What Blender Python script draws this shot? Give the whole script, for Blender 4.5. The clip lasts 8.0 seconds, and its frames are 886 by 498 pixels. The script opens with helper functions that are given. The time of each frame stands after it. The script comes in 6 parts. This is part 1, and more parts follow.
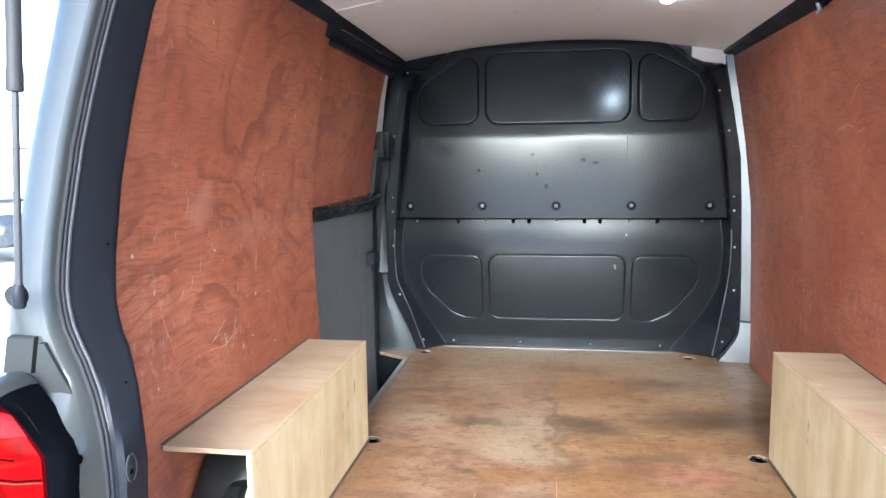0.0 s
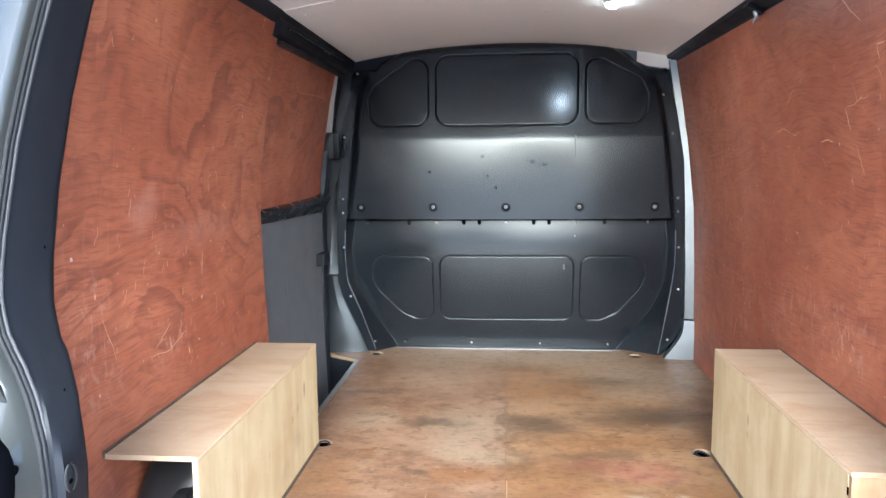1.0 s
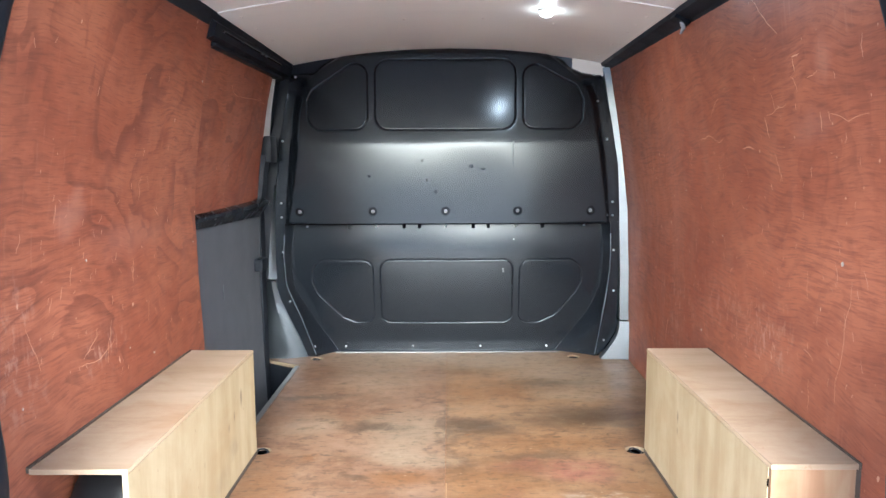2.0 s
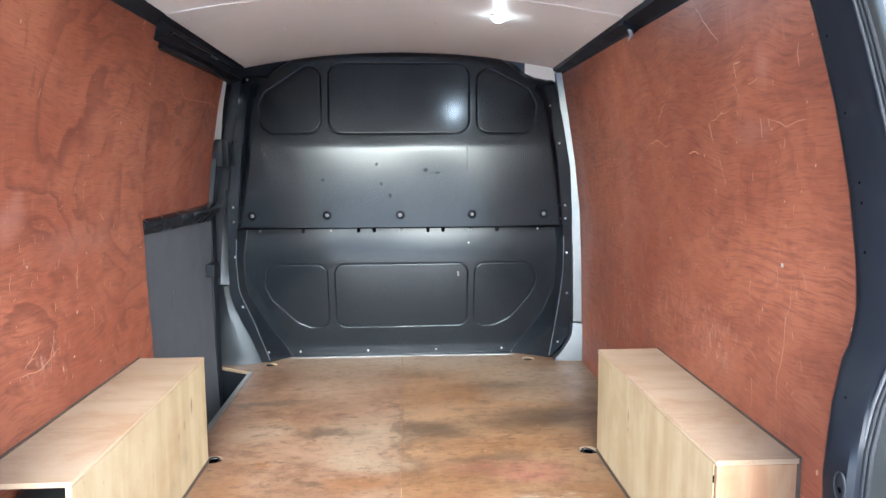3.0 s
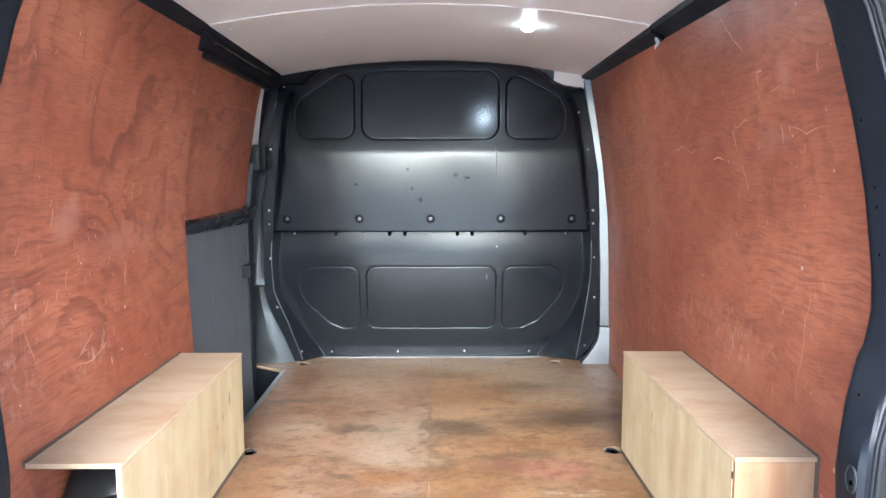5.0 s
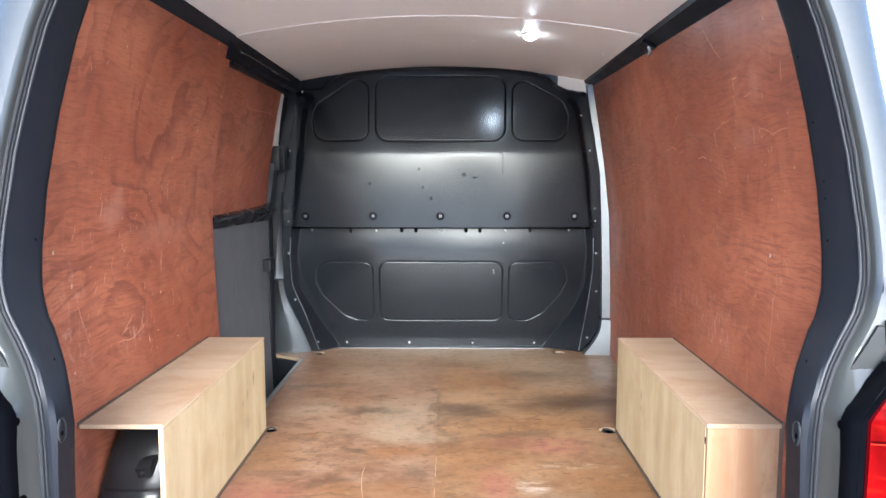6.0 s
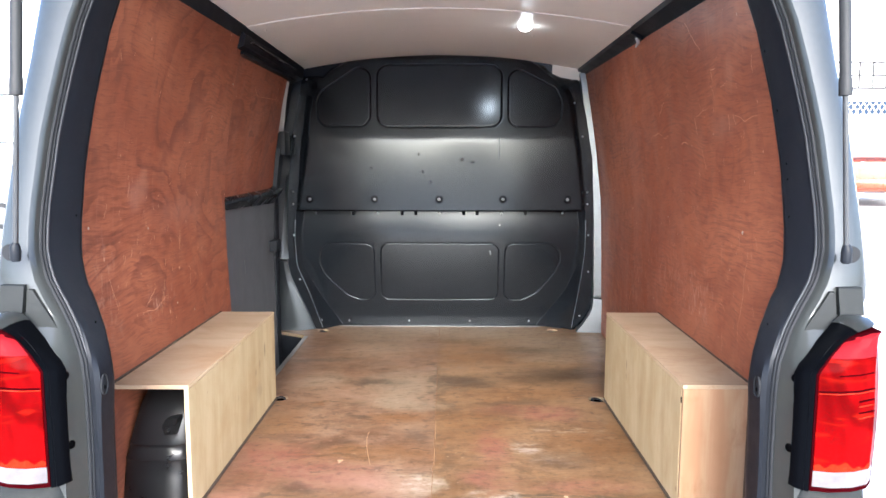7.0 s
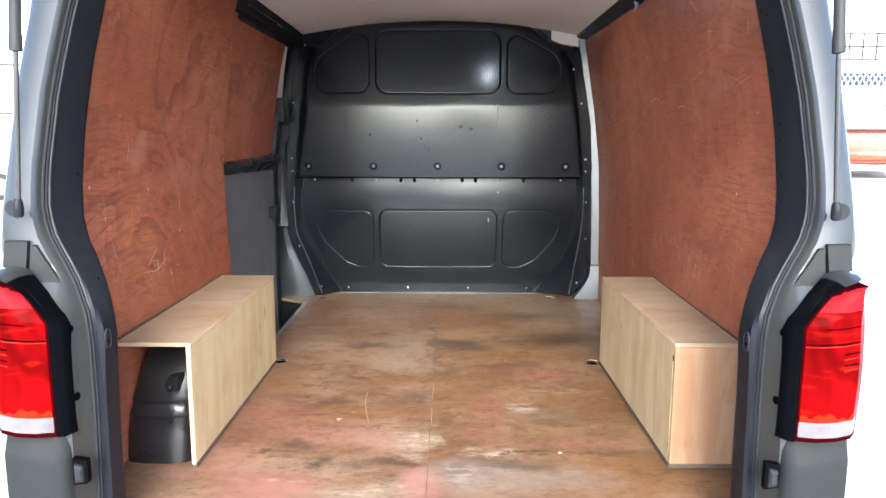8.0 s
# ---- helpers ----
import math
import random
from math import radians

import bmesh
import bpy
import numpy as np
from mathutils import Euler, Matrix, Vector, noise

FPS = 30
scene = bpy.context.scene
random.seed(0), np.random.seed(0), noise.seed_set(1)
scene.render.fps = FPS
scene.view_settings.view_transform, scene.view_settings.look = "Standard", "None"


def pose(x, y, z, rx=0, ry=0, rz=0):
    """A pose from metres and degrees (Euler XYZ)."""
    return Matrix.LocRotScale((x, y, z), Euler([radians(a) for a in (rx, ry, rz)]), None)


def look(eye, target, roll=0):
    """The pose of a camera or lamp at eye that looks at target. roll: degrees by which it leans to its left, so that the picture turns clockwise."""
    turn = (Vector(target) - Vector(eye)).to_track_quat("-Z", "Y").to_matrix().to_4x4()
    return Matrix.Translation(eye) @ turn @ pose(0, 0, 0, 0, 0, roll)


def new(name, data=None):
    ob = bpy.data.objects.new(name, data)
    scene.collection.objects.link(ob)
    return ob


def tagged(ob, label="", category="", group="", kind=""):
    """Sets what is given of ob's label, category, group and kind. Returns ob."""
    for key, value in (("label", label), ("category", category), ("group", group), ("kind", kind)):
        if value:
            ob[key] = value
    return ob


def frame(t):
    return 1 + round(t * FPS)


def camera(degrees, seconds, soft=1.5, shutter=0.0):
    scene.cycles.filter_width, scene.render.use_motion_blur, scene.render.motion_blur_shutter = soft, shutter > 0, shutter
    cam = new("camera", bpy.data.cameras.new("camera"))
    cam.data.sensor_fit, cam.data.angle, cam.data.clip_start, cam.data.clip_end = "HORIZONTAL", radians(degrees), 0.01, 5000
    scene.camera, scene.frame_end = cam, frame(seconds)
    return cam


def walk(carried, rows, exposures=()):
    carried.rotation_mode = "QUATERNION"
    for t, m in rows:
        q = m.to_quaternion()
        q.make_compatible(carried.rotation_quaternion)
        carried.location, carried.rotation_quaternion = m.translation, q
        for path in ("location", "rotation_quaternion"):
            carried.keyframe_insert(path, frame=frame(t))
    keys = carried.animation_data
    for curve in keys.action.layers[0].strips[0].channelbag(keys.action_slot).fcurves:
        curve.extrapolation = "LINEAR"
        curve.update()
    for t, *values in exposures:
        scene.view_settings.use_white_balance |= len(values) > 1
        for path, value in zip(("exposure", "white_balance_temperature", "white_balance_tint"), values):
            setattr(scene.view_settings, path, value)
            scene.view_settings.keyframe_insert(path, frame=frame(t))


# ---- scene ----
cam = camera(63.9, 8.0)
PATH = [
    (0, (-0.021, -1.276, 1.506), (-0.332, 0.685, 1.259), -0.7),
    (0.5, (-0.018, -1.275, 1.506), (-0.274, 0.693, 1.26), -0.6),
    (1, (-0.014, -1.279, 1.507), (-0.192, 0.698, 1.262), -0.5),
    (1.5, (-0.007, -1.284, 1.51), (-0.107, 0.699, 1.268), -0.4),
    (3, (0.012, -1.291, 1.514), (0.113, 0.693, 1.285), -0.3),
    (3.5, (0.009, -1.288, 1.514), (0.123, 0.696, 1.288), -0.3),
    (4, (0.005, -1.293, 1.514), (0.096, 0.693, 1.292), -0.2),
    (4.5, (0.004, -1.308, 1.515), (0.058, 0.68, 1.297), -0.1),
    (6, (0.033, -1.545, 1.495), (0.012, 0.445, 1.291), -0.0),
    (6.5, (0.028, -1.641, 1.497), (0.013, 0.348, 1.284), -0.0),
    (7, (0.027, -1.701, 1.486), (0.014, 0.284, 1.245), 0.1),
    (7.5, (0.028, -1.728, 1.474), (0.017, 0.252, 1.193), 0.2),
    (8, (0.034, -1.728, 1.457), (0.022, 0.247, 1.141), 0.2),
]
walk(cam, [(t, look(eye, target, roll)) for t, eye, target, roll in PATH],
     [(0, 3.54, 5150, 2), (4.5, 3.63, 5090, 2), (6.5, 3.35, 5400, 6), (8, 3.07, 5560, 6)])

# ---- world, sun, exposure ----
SUN_EL, SUN_ROT = 28.0, 178.0
world = bpy.data.worlds.new("sky")
scene.world = world
world.use_nodes = True
wn = world.node_tree
sky = wn.nodes.new("ShaderNodeTexSky")
sky.sky_type, sky.sun_disc = "NISHITA", False
sky.sun_elevation, sky.sun_rotation = radians(SUN_EL), radians(SUN_ROT)
sky.air_density, sky.dust_density, sky.ozone_density = 0.6, 4.5, 0.6
wn.nodes["Background"].inputs[1].default_value = 0.15
wn.links.new(sky.outputs[0], wn.nodes["Background"].inputs[0])

sun_data = bpy.data.lights.new("sun", "SUN")
sun_data.energy, sun_data.angle, sun_data.color = 0.035, radians(60), (1.0, 0.98, 0.95)
sun = new("sun", sun_data)
a, e = radians(SUN_ROT), radians(SUN_EL)
sun.matrix_world = look((0, 0, 0), (-math.sin(a) * math.cos(e), -math.cos(a) * math.cos(e), -math.sin(e)))

LAMP = (0.327, 1.145, 2.016)
lamp_data = bpy.data.lights.new("load_lamp", "AREA")
lamp_data.shape, lamp_data.size, lamp_data.energy, lamp_data.color = "DISK", 0.034, 0.26, (1.0, 0.96, 0.9)
lamp = new("load_lamp", lamp_data)
lamp.matrix_world = look((LAMP[0], LAMP[1], LAMP[2] - 0.0245), (LAMP[0], LAMP[1], 0))


# ---- materials ----
class Nodes:
    """A small builder for node materials in object coordinates."""

    def __init__(self, name, rough=0.5, metal=0.0, spec=0.5):
        self.m = bpy.data.materials.new(name)
        self.m.use_nodes = True
        self.t = self.m.node_tree
        self.b = self.t.nodes["Principled BSDF"]
        self.b.inputs["Roughness"].default_value = rough
        self.b.inputs["Metallic"].default_value = metal
        self.b.inputs["Specular IOR Level"].default_value = spec
        self.co = self.t.nodes.new("ShaderNodeTexCoord").outputs["Object"]

    def put(self, socket, value):
        if isinstance(value, bpy.types.NodeSocket):
            self.t.links.new(value, socket)
        else:
            socket.default_value = (*value, 1.0) if isinstance(value, tuple) and len(value) == 3 and socket.type == "RGBA" else value

    def move(self, scale=(1, 1, 1), loc=(0, 0, 0), rot=(0, 0, 0), co=None):
        n = self.t.nodes.new("ShaderNodeMapping")
        self.put(n.inputs[0], co or self.co)
        n.inputs["Location"].default_value, n.inputs["Scale"].default_value = loc, scale
        n.inputs["Rotation"].default_value = [radians(r) for r in rot]
        return n.outputs[0]

    def noise(self, scale, detail=4.0, rough=0.55, co=None, distort=0.0):
        n = self.t.nodes.new("ShaderNodeTexNoise")
        self.put(n.inputs["Vector"], co or self.co)
        n.inputs["Scale"].default_value, n.inputs["Detail"].default_value = scale, detail
        n.inputs["Roughness"].default_value, n.inputs["Distortion"].default_value = rough, distort
        return n.outputs["Fac"]

    def wave(self, scale, distort, detail, dscale, co=None, axis="Z"):
        n = self.t.nodes.new("ShaderNodeTexWave")
        n.wave_type, n.bands_direction = "BANDS", axis
        self.put(n.inputs["Vector"], co or self.co)
        for key, value in (("Scale", scale), ("Distortion", distort), ("Detail", detail), ("Detail Scale", dscale)):
            n.inputs[key].default_value = value
        return n.outputs["Fac"]

    def math(self, op, x, y=0.5, clamp=False):
        n = self.t.nodes.new("ShaderNodeMath")
        n.operation, n.use_clamp = op, clamp
        self.put(n.inputs[0], x), self.put(n.inputs[1], y)
        return n.outputs[0]

    def step(self, x, low, high, to0=0.0, to1=1.0):
        n = self.t.nodes.new("ShaderNodeMapRange")
        n.interpolation_type = "SMOOTHSTEP"
        self.put(n.inputs[0], x)
        for i, v in enumerate((low, high, to0, to1)):
            n.inputs[i + 1].default_value = v
        return n.outputs[0]

    def mix(self, fac, c0, c1, kind="MIX"):
        n = self.t.nodes.new("ShaderNodeMix")
        n.data_type, n.blend_type = "RGBA", kind
        self.put(n.inputs[0], fac), self.put(n.inputs[6], c0), self.put(n.inputs[7], c1)
        return n.outputs[2]

    def blob(self, x, y, z, rx, ry, rz, soft=0.5, wobble=0.5, scale=5.0):
        """A ragged patch round a point: 1 inside, 0 outside."""
        w = self.t.nodes.new("ShaderNodeTexNoise")
        self.put(w.inputs["Vector"], self.co)
        w.inputs["Scale"].default_value, w.inputs["Detail"].default_value = scale, 5.0
        m = self.move((1 / rx, 1 / ry, 1 / rz), (-x / rx, -y / ry, -z / rz))
        add = self.t.nodes.new("ShaderNodeVectorMath")
        add.operation = "MULTIPLY_ADD"
        self.put(add.inputs[0], w.outputs["Color"])
        add.inputs[1].default_value = (2 * wobble,) * 3
        self.put(add.inputs[2], m)
        sub = self.t.nodes.new("ShaderNodeVectorMath")
        sub.operation = "SUBTRACT"
        self.put(sub.inputs[0], add.outputs[0])
        sub.inputs[1].default_value = (wobble,) * 3
        ln = self.t.nodes.new("ShaderNodeVectorMath")
        ln.operation = "LENGTH"
        self.put(ln.inputs[0], sub.outputs[0])
        return self.step(ln.outputs["Value"], 1.0 - soft, 1.0 + soft * 0.3, 1.0, 0.0)

    def random(self):
        return self.t.nodes.new("ShaderNodeObjectInfo").outputs["Random"]

    def done(self, color, rough=None, bump=None, height=0.001, strength=1.0, coat=0.0):
        self.put(self.b.inputs["Base Color"], color)
        if rough is not None:
            self.put(self.b.inputs["Roughness"], rough)
        if bump is not None:
            n = self.t.nodes.new("ShaderNodeBump")
            n.inputs["Strength"].default_value, n.inputs["Distance"].default_value = strength, height
            self.put(n.inputs["Height"], bump)
            self.put(self.b.inputs["Normal"], n.outputs[0])
        self.b.inputs["Coat Weight"].default_value = coat
        return self.m


def plain(name, color, rough=0.5, metal=0.0, vary=0.12, scale=8.0, bump=0.0, coat=0.0, spec=0.5):
    n = Nodes(name, rough, metal, spec)
    f = n.noise(scale, 6.0, 0.6)
    fine = n.noise(scale * 30, 2.0)
    dark = tuple(c * (1 - vary) for c in color)
    light = tuple(min(1, c * (1 + vary)) for c in color)
    return n.done(n.mix(f, dark, light), n.step(f, 0.2, 0.8, max(0.02, rough - 0.06), min(1, rough + 0.08)),
                  fine if bump else None, bump, 1.0, coat)


def red_ply(name, side, flame_amount, fibre_amount, lo, hi):
    n = Nodes(name, 0.40, 0.0, 0.22)
    # flame figure: one-sided dark edges along the level lines of a noise
    flame = n.math("ADD", n.noise(1.7, 4.0, 0.56, n.move((1, 0.75, 1)), 0.7), n.math("MULTIPLY", n.noise(22, 3.0, 0.6, n.move((1, 0.6, 1))), 0.020))
    fsaw = n.math("FRACT", n.math("MULTIPLY", flame, 12.0))
    edge = n.math("MULTIPLY", n.step(fsaw, 0.42, 0.93), n.step(fsaw, 1.0, 0.94))
    fzone = n.step(n.noise(4.0, 5.0, 0.65, n.move((1, 0.7, 1), (5, 2, 8))), 0.36, 0.58)
    cloud = n.noise(2.0, 6.0, 0.62, n.move((1, 0.7, 1)))
    mottle = n.noise(11.0, 6.0, 0.65, n.move((1, 0.45, 1)), 1.0)
    pores = n.noise(70, 4.0, 0.65, n.move((1, 0.16, 1)))
    # short wavy fibres that follow the growth
    bend = n.noise(1.6, 3.0, 0.5, n.move((1, 0.7, 1), (3, 1, 2)))
    sep = n.t.nodes.new("ShaderNodeSeparateXYZ")
    n.put(sep.inputs[0], n.co)
    grown = n.t.nodes.new("ShaderNodeCombineXYZ")
    n.put(grown.inputs[1], n.math("MULTIPLY", sep.outputs[1], 0.07))
    n.put(grown.inputs[2], n.math("ADD", sep.outputs[2], n.math("MULTIPLY", bend, 0.30)))
    fibre = n.noise(95, 4.0, 0.62, grown.outputs[0])
    dash = n.noise(230, 3.0, 0.60, grown.outputs[0])
    zone = n.step(n.noise(3.0, 5.0, 0.65, n.move((1, 0.5, 1.2), (2, 6, 1))), 0.36, 0.64)
    c = n.mix(n.step(cloud, 0.30, 0.70), lo, hi)
    c = n.mix(n.math("MULTIPLY", n.step(mottle, 0.48, 0.68), 0.34), c, (0.136, 0.0412, 0.0262))
    c = n.mix(n.math("MULTIPLY", n.step(mottle, 0.46, 0.28), 0.34), c, (0.370, 0.1300, 0.0740))
    c = n.mix(n.math("MULTIPLY", n.math("MULTIPLY", edge, fzone), flame_amount), c, (0.108, 0.0320, 0.0210))
    c = n.mix(n.math("MULTIPLY", n.math("MULTIPLY", n.step(fibre, 0.47, 0.62), zone), fibre_amount), c, (0.105, 0.0325, 0.0220))
    c = n.mix(n.math("MULTIPLY", n.step(dash, 0.52, 0.66), 0.40), c, (0.098, 0.0310, 0.0220))
    c = n.mix(n.math("MULTIPLY", n.step(dash, 0.42, 0.28), 0.24), c, (0.400, 0.1600, 0.1000))
    # rubbed vertical scuffs
    rub = n.noise(6.0, 6.0, 0.7, n.move((1, 1.0, 0.5), (9, 2, 4)))
    hair = n.noise(80, 2.0, 0.5, n.move((1, 1.0, 0.06), (2, 5, 1)))
    patch = n.noise(2.3, 3.0, 0.5, n.move((1, 1, 1), (7, 7, 7)))
    scuff = n.math("MULTIPLY", n.step(hair, 0.60, 0.72), n.step(patch, 0.46, 0.66))
    c = n.mix(n.math("MULTIPLY", scuff, 0.22), c, (0.365, 0.1600, 0.1050))
    c = n.mix(n.math("MULTIPLY", n.step(rub, 0.54, 0.78), 0.24), c, (0.410, 0.1650, 0.0920))
    nick = n.noise(75, 1.0, 0.4, n.move((1, 1.0, 0.55), (1, 8, 3)))
    c = n.mix(n.math("MULTIPLY", n.step(nick, 0.775, 0.81), 0.8), c, (0.521, 0.3206, 0.2236))
    # worn smudges and hatched rubs: the wall's x, then y, z and half sizes
    hatch = n.step(n.noise(45, 3.0, 0.7, n.move((1, 1.0, 0.55), (5, 5, 5))), 0.50, 0.68)
    for x, y, z, ry, rz, f in [p for p in ((-0.815, 0.23, 1.40, 0.06, 0.05, 0.32), (-0.815, 0.25, 1.45, 0.03, 0.03, 0.25), (-0.815, 0.55, 1.33, 0.25, 0.05, 0.18), (0.78, 0.20, 1.72, 0.04, 0.05, 0.28), (0.78, 0.26, 1.59, 0.08, 0.04, 0.22)) if p[0] * side > 0]:
        c = n.mix(n.math("MULTIPLY", n.blob(x, y, z, 1, ry, rz, 0.95, 0.8, 9.0), f), c, (0.426, 0.2159, 0.1598))
    for x, y, z, ry, rz, f in [p for p in ((0.79, 0.45, 1.08, 0.16, 0.10, 0.55), (0.79, 0.75, 1.10, 0.25, 0.10, 0.35), (0.79, 1.2, 1.0, 0.3, 0.2, 0.35), (-0.815, 0.36, 1.08, 0.10, 0.07, 0.7), (-0.815, 0.02, 1.15, 0.10, 0.15, 0.4)) if p[0] * side > 0]:
        c = n.mix(n.math("MULTIPLY", n.math("MULTIPLY", n.blob(x, y, z, 1, ry, rz, 0.95, 0.8, 9.0), hatch), f), c, (0.443, 0.2712, 0.2129))
    return n.done(c, n.step(rub, 0.3, 0.8, 0.36, 0.55), pores, 0.0004, 0.3)


def floor_ply(name, side):
    """Worn plywood of one floor board: side -1 the left, 1 the right."""
    n = Nodes(name, 0.5, 0.0, 0.35)
    two = {-1: 0, 1: 1}[side]
    # ragged edges shared by all the stains
    warp = n.t.nodes.new("ShaderNodeTexNoise")
    n.put(warp.inputs["Vector"], n.move((0.95, 1.10, 1)))
    warp.inputs["Scale"].default_value, warp.inputs["Detail"].default_value, warp.inputs["Roughness"].default_value = 6.5, 6.0, 0.62
    bent = n.t.nodes.new("ShaderNodeVectorMath")
    bent.operation = "MULTIPLY_ADD"
    n.put(bent.inputs[0], warp.outputs["Color"])
    bent.inputs[1].default_value = (0.28, 0.18, 0)
    n.put(bent.inputs[2], n.co)

    def stain(x, y, rx, ry, soft):
        m = n.move((1 / rx, 1 / ry, 0), (-(x + 0.14) / rx, -(y + 0.09) / ry, 0), co=bent.outputs[0])
        ln = n.t.nodes.new("ShaderNodeVectorMath")
        ln.operation = "LENGTH"
        n.put(ln.inputs[0], m)
        return n.step(ln.outputs["Value"], 1.0 - soft, 1.0 + 0.65 * soft, 1.0, 0.0)

    def mine(spots):
        return [p for p in spots if side * p[0] + p[2] > -0.03]

    grain = n.noise(13, 6.0, 0.7, n.move((0.6, 1.6, 1)), 0.3)
    fine = n.noise(85, 4.0, 0.65, n.move((0.22, 1.8, 1)))
    big = n.noise(3.4, 7.0, 0.64, n.move((0.85, 1.05, 1)))
    blot = n.noise(8.0, 6.0, 0.66, n.move((0.95, 1.2, 1), (2, 5, 0)))
    streak = n.noise(5.0, 7.0, 0.70, n.move((0.62, 1.5, 1), (5, 1, 0)))
    roll = n.noise(7.0, 4.0, 0.6, n.move((2.2, 0.22, 1), (3, 3, 0)))
    dry = n.step(n.noise(28, 5.0, 0.75, n.move((0.6, 1.5, 1), (8, 2, 0))), 0.45, 0.62)
    dab = n.noise(17, 6.0, 0.72, n.move((0.85, 1.15, 1), (6, 8, 0)))
    patchy = n.step(dab, 0.34, 0.58, 0.25, 1.0)
    lo = ((0.33, 0.158, 0.078), (0.300, 0.146, 0.060))[two]
    hi = ((0.60, 0.365, 0.225), (0.60, 0.350, 0.180))[two]
    c = n.mix(n.step(big, 0.30, 0.68), lo, hi)
    c = n.mix(n.math("MULTIPLY", n.step(roll, 0.50, 0.70), 0.28), c, hi)
    c = n.mix(n.math("MULTIPLY", n.step(blot, 0.50, 0.74), 0.38), c, ((0.40, 0.175, 0.080), (0.24, 0.125, 0.050))[two])
    c = n.mix(n.math("MULTIPLY", n.step(blot, 0.48, 0.28), 0.42), c, ((0.70, 0.455, 0.320), (0.58, 0.36, 0.19))[two])
    c = n.mix(n.math("MULTIPLY", n.step(grain, 0.50, 0.70), 0.40), c, (0.23, 0.115, 0.052))
    # pale washed areas, bare wood
    for x, y, rx, ry, f in mine(((-0.50, 1.13, 0.10, 0.09, 0.6), (-0.15, 1.05, 0.15, 0.20, 0.75), (-0.13, 0.84, 0.14, 0.07, 0.85), (0.62, 1.70, 0.34, 0.20, 0.9), (0.52, 1.45, 0.22, 0.07, 0.55), (0.25, 1.95, 0.40, 0.18, 0.8), (-0.35, 2.0, 0.4, 0.14, 0.6),
                            (-0.3, 1.75, 0.2, 0.28, 0.45), (-0.13, 0.19, 0.12, 0.07, 0.5), (-0.04, 0.19, 0.045, 0.07, 0.9), (-0.36, 0.02, 0.16, 0.05, 0.5), (-0.14, -0.12, 0.10, 0.05, 0.85))):
        c = n.mix(n.math("MULTIPLY", stain(x, y, rx, ry, 0.6), f), c, (0.63, 0.455, 0.300))
    # orange-brown varnish left
    for x, y, rx, ry, f in mine(((-0.12, 0.69, 0.13, 0.06, 0.7), (-0.25, 0.39, 0.30, 0.07, 0.6), (-0.435, 0.84, 0.035, 0.035, 0.8), (0.58, 0.50, 0.2, 0.16, 0.6), (0.52, -0.02, 0.22, 0.10, 0.7),
                            (0.12, 0.62, 0.14, 0.2, 0.5), (0.35, 0.95, 0.3, 0.08, 0.5), (-0.55, 0.62, 0.12, 0.2, 0.5), (0.12, 1.5, 0.16, 0.2, 0.5))):
        c = n.mix(n.math("MULTIPLY", stain(x, y, rx, ry, 0.7), f), c, (0.42, 0.185, 0.060))
    # dark oily smears
    for x, y, rx, ry, f in mine(((0.49, 1.21, 0.23, 0.11, 0.75), (0.10, 1.12, 0.13, 0.09, 0.8), (-0.030, 1.2, 0.018, 0.5, 0.40), (0.02, 0.95, 0.020, 0.3, 0.35), (-0.54, 1.42, 0.16, 0.035, 0.6), (-0.28, 1.115, 0.10, 0.04, 0.7), (-0.28, 0.685, 0.04, 0.018, 0.7),
                            (-0.36, 0.455, 0.07, 0.03, 0.6), (-0.36, 0.375, 0.15, 0.010, 0.6), (-0.37, 0.155, 0.05, 0.035, 0.8), (-0.31, 0.04, 0.035, 0.03, 0.85), (-0.43, 0.10, 0.04, 0.010, 0.8),
                            (-0.13, 0.04, 0.12, 0.025, 0.75), (0.20, 0.03, 0.10, 0.04, 0.85), (0.05, -0.01, 0.045, 0.04, 0.8), (0.30, 0.105, 0.25, 0.012, 0.85), (0.36, 0.335, 0.08, 0.06, 0.5),
                            (-0.06, 0.52, 0.03, 0.07, 0.5), (-0.5, 0.52, 0.10, 0.025, 0.45), (0.40, 1.60, 0.2, 0.04, 0.5), (0.30, 0.86, 0.14, 0.03, 0.5), (0.02, 0.32, 0.03, 0.06, 0.5))):
        c = n.mix(n.math("MULTIPLY", stain(x, y, rx, ry, 0.9), f), c, (0.105, 0.070, 0.042))
    # red and pink paint dust
    for x, y, rx, ry, f in mine(((0.385, 0.72, 0.11, 0.05, 0.7), (0.29, 0.78, 0.18, 0.05, 0.55), (0.165, 0.44, 0.055, 0.15, 0.75), (0.155, 0.215, 0.06, 0.06, 0.75), (0.42, 0.165, 0.18, 0.035, 0.6),
                            (-0.52, 0.36, 0.16, 0.14, 0.75), (-0.42, -0.06, 0.14, 0.08, 0.65), (-0.03, -0.09, 0.05, 0.09, 0.75), (-0.32, 0.24, 0.2, 0.08, 0.6), (-0.55, 0.1, 0.10, 0.10, 0.45))):
        c = n.mix(n.math("MULTIPLY", n.math("MULTIPLY", stain(x, y, rx, ry, 0.95), patchy), 0.78 * f), c, (0.58, 0.185, 0.150))
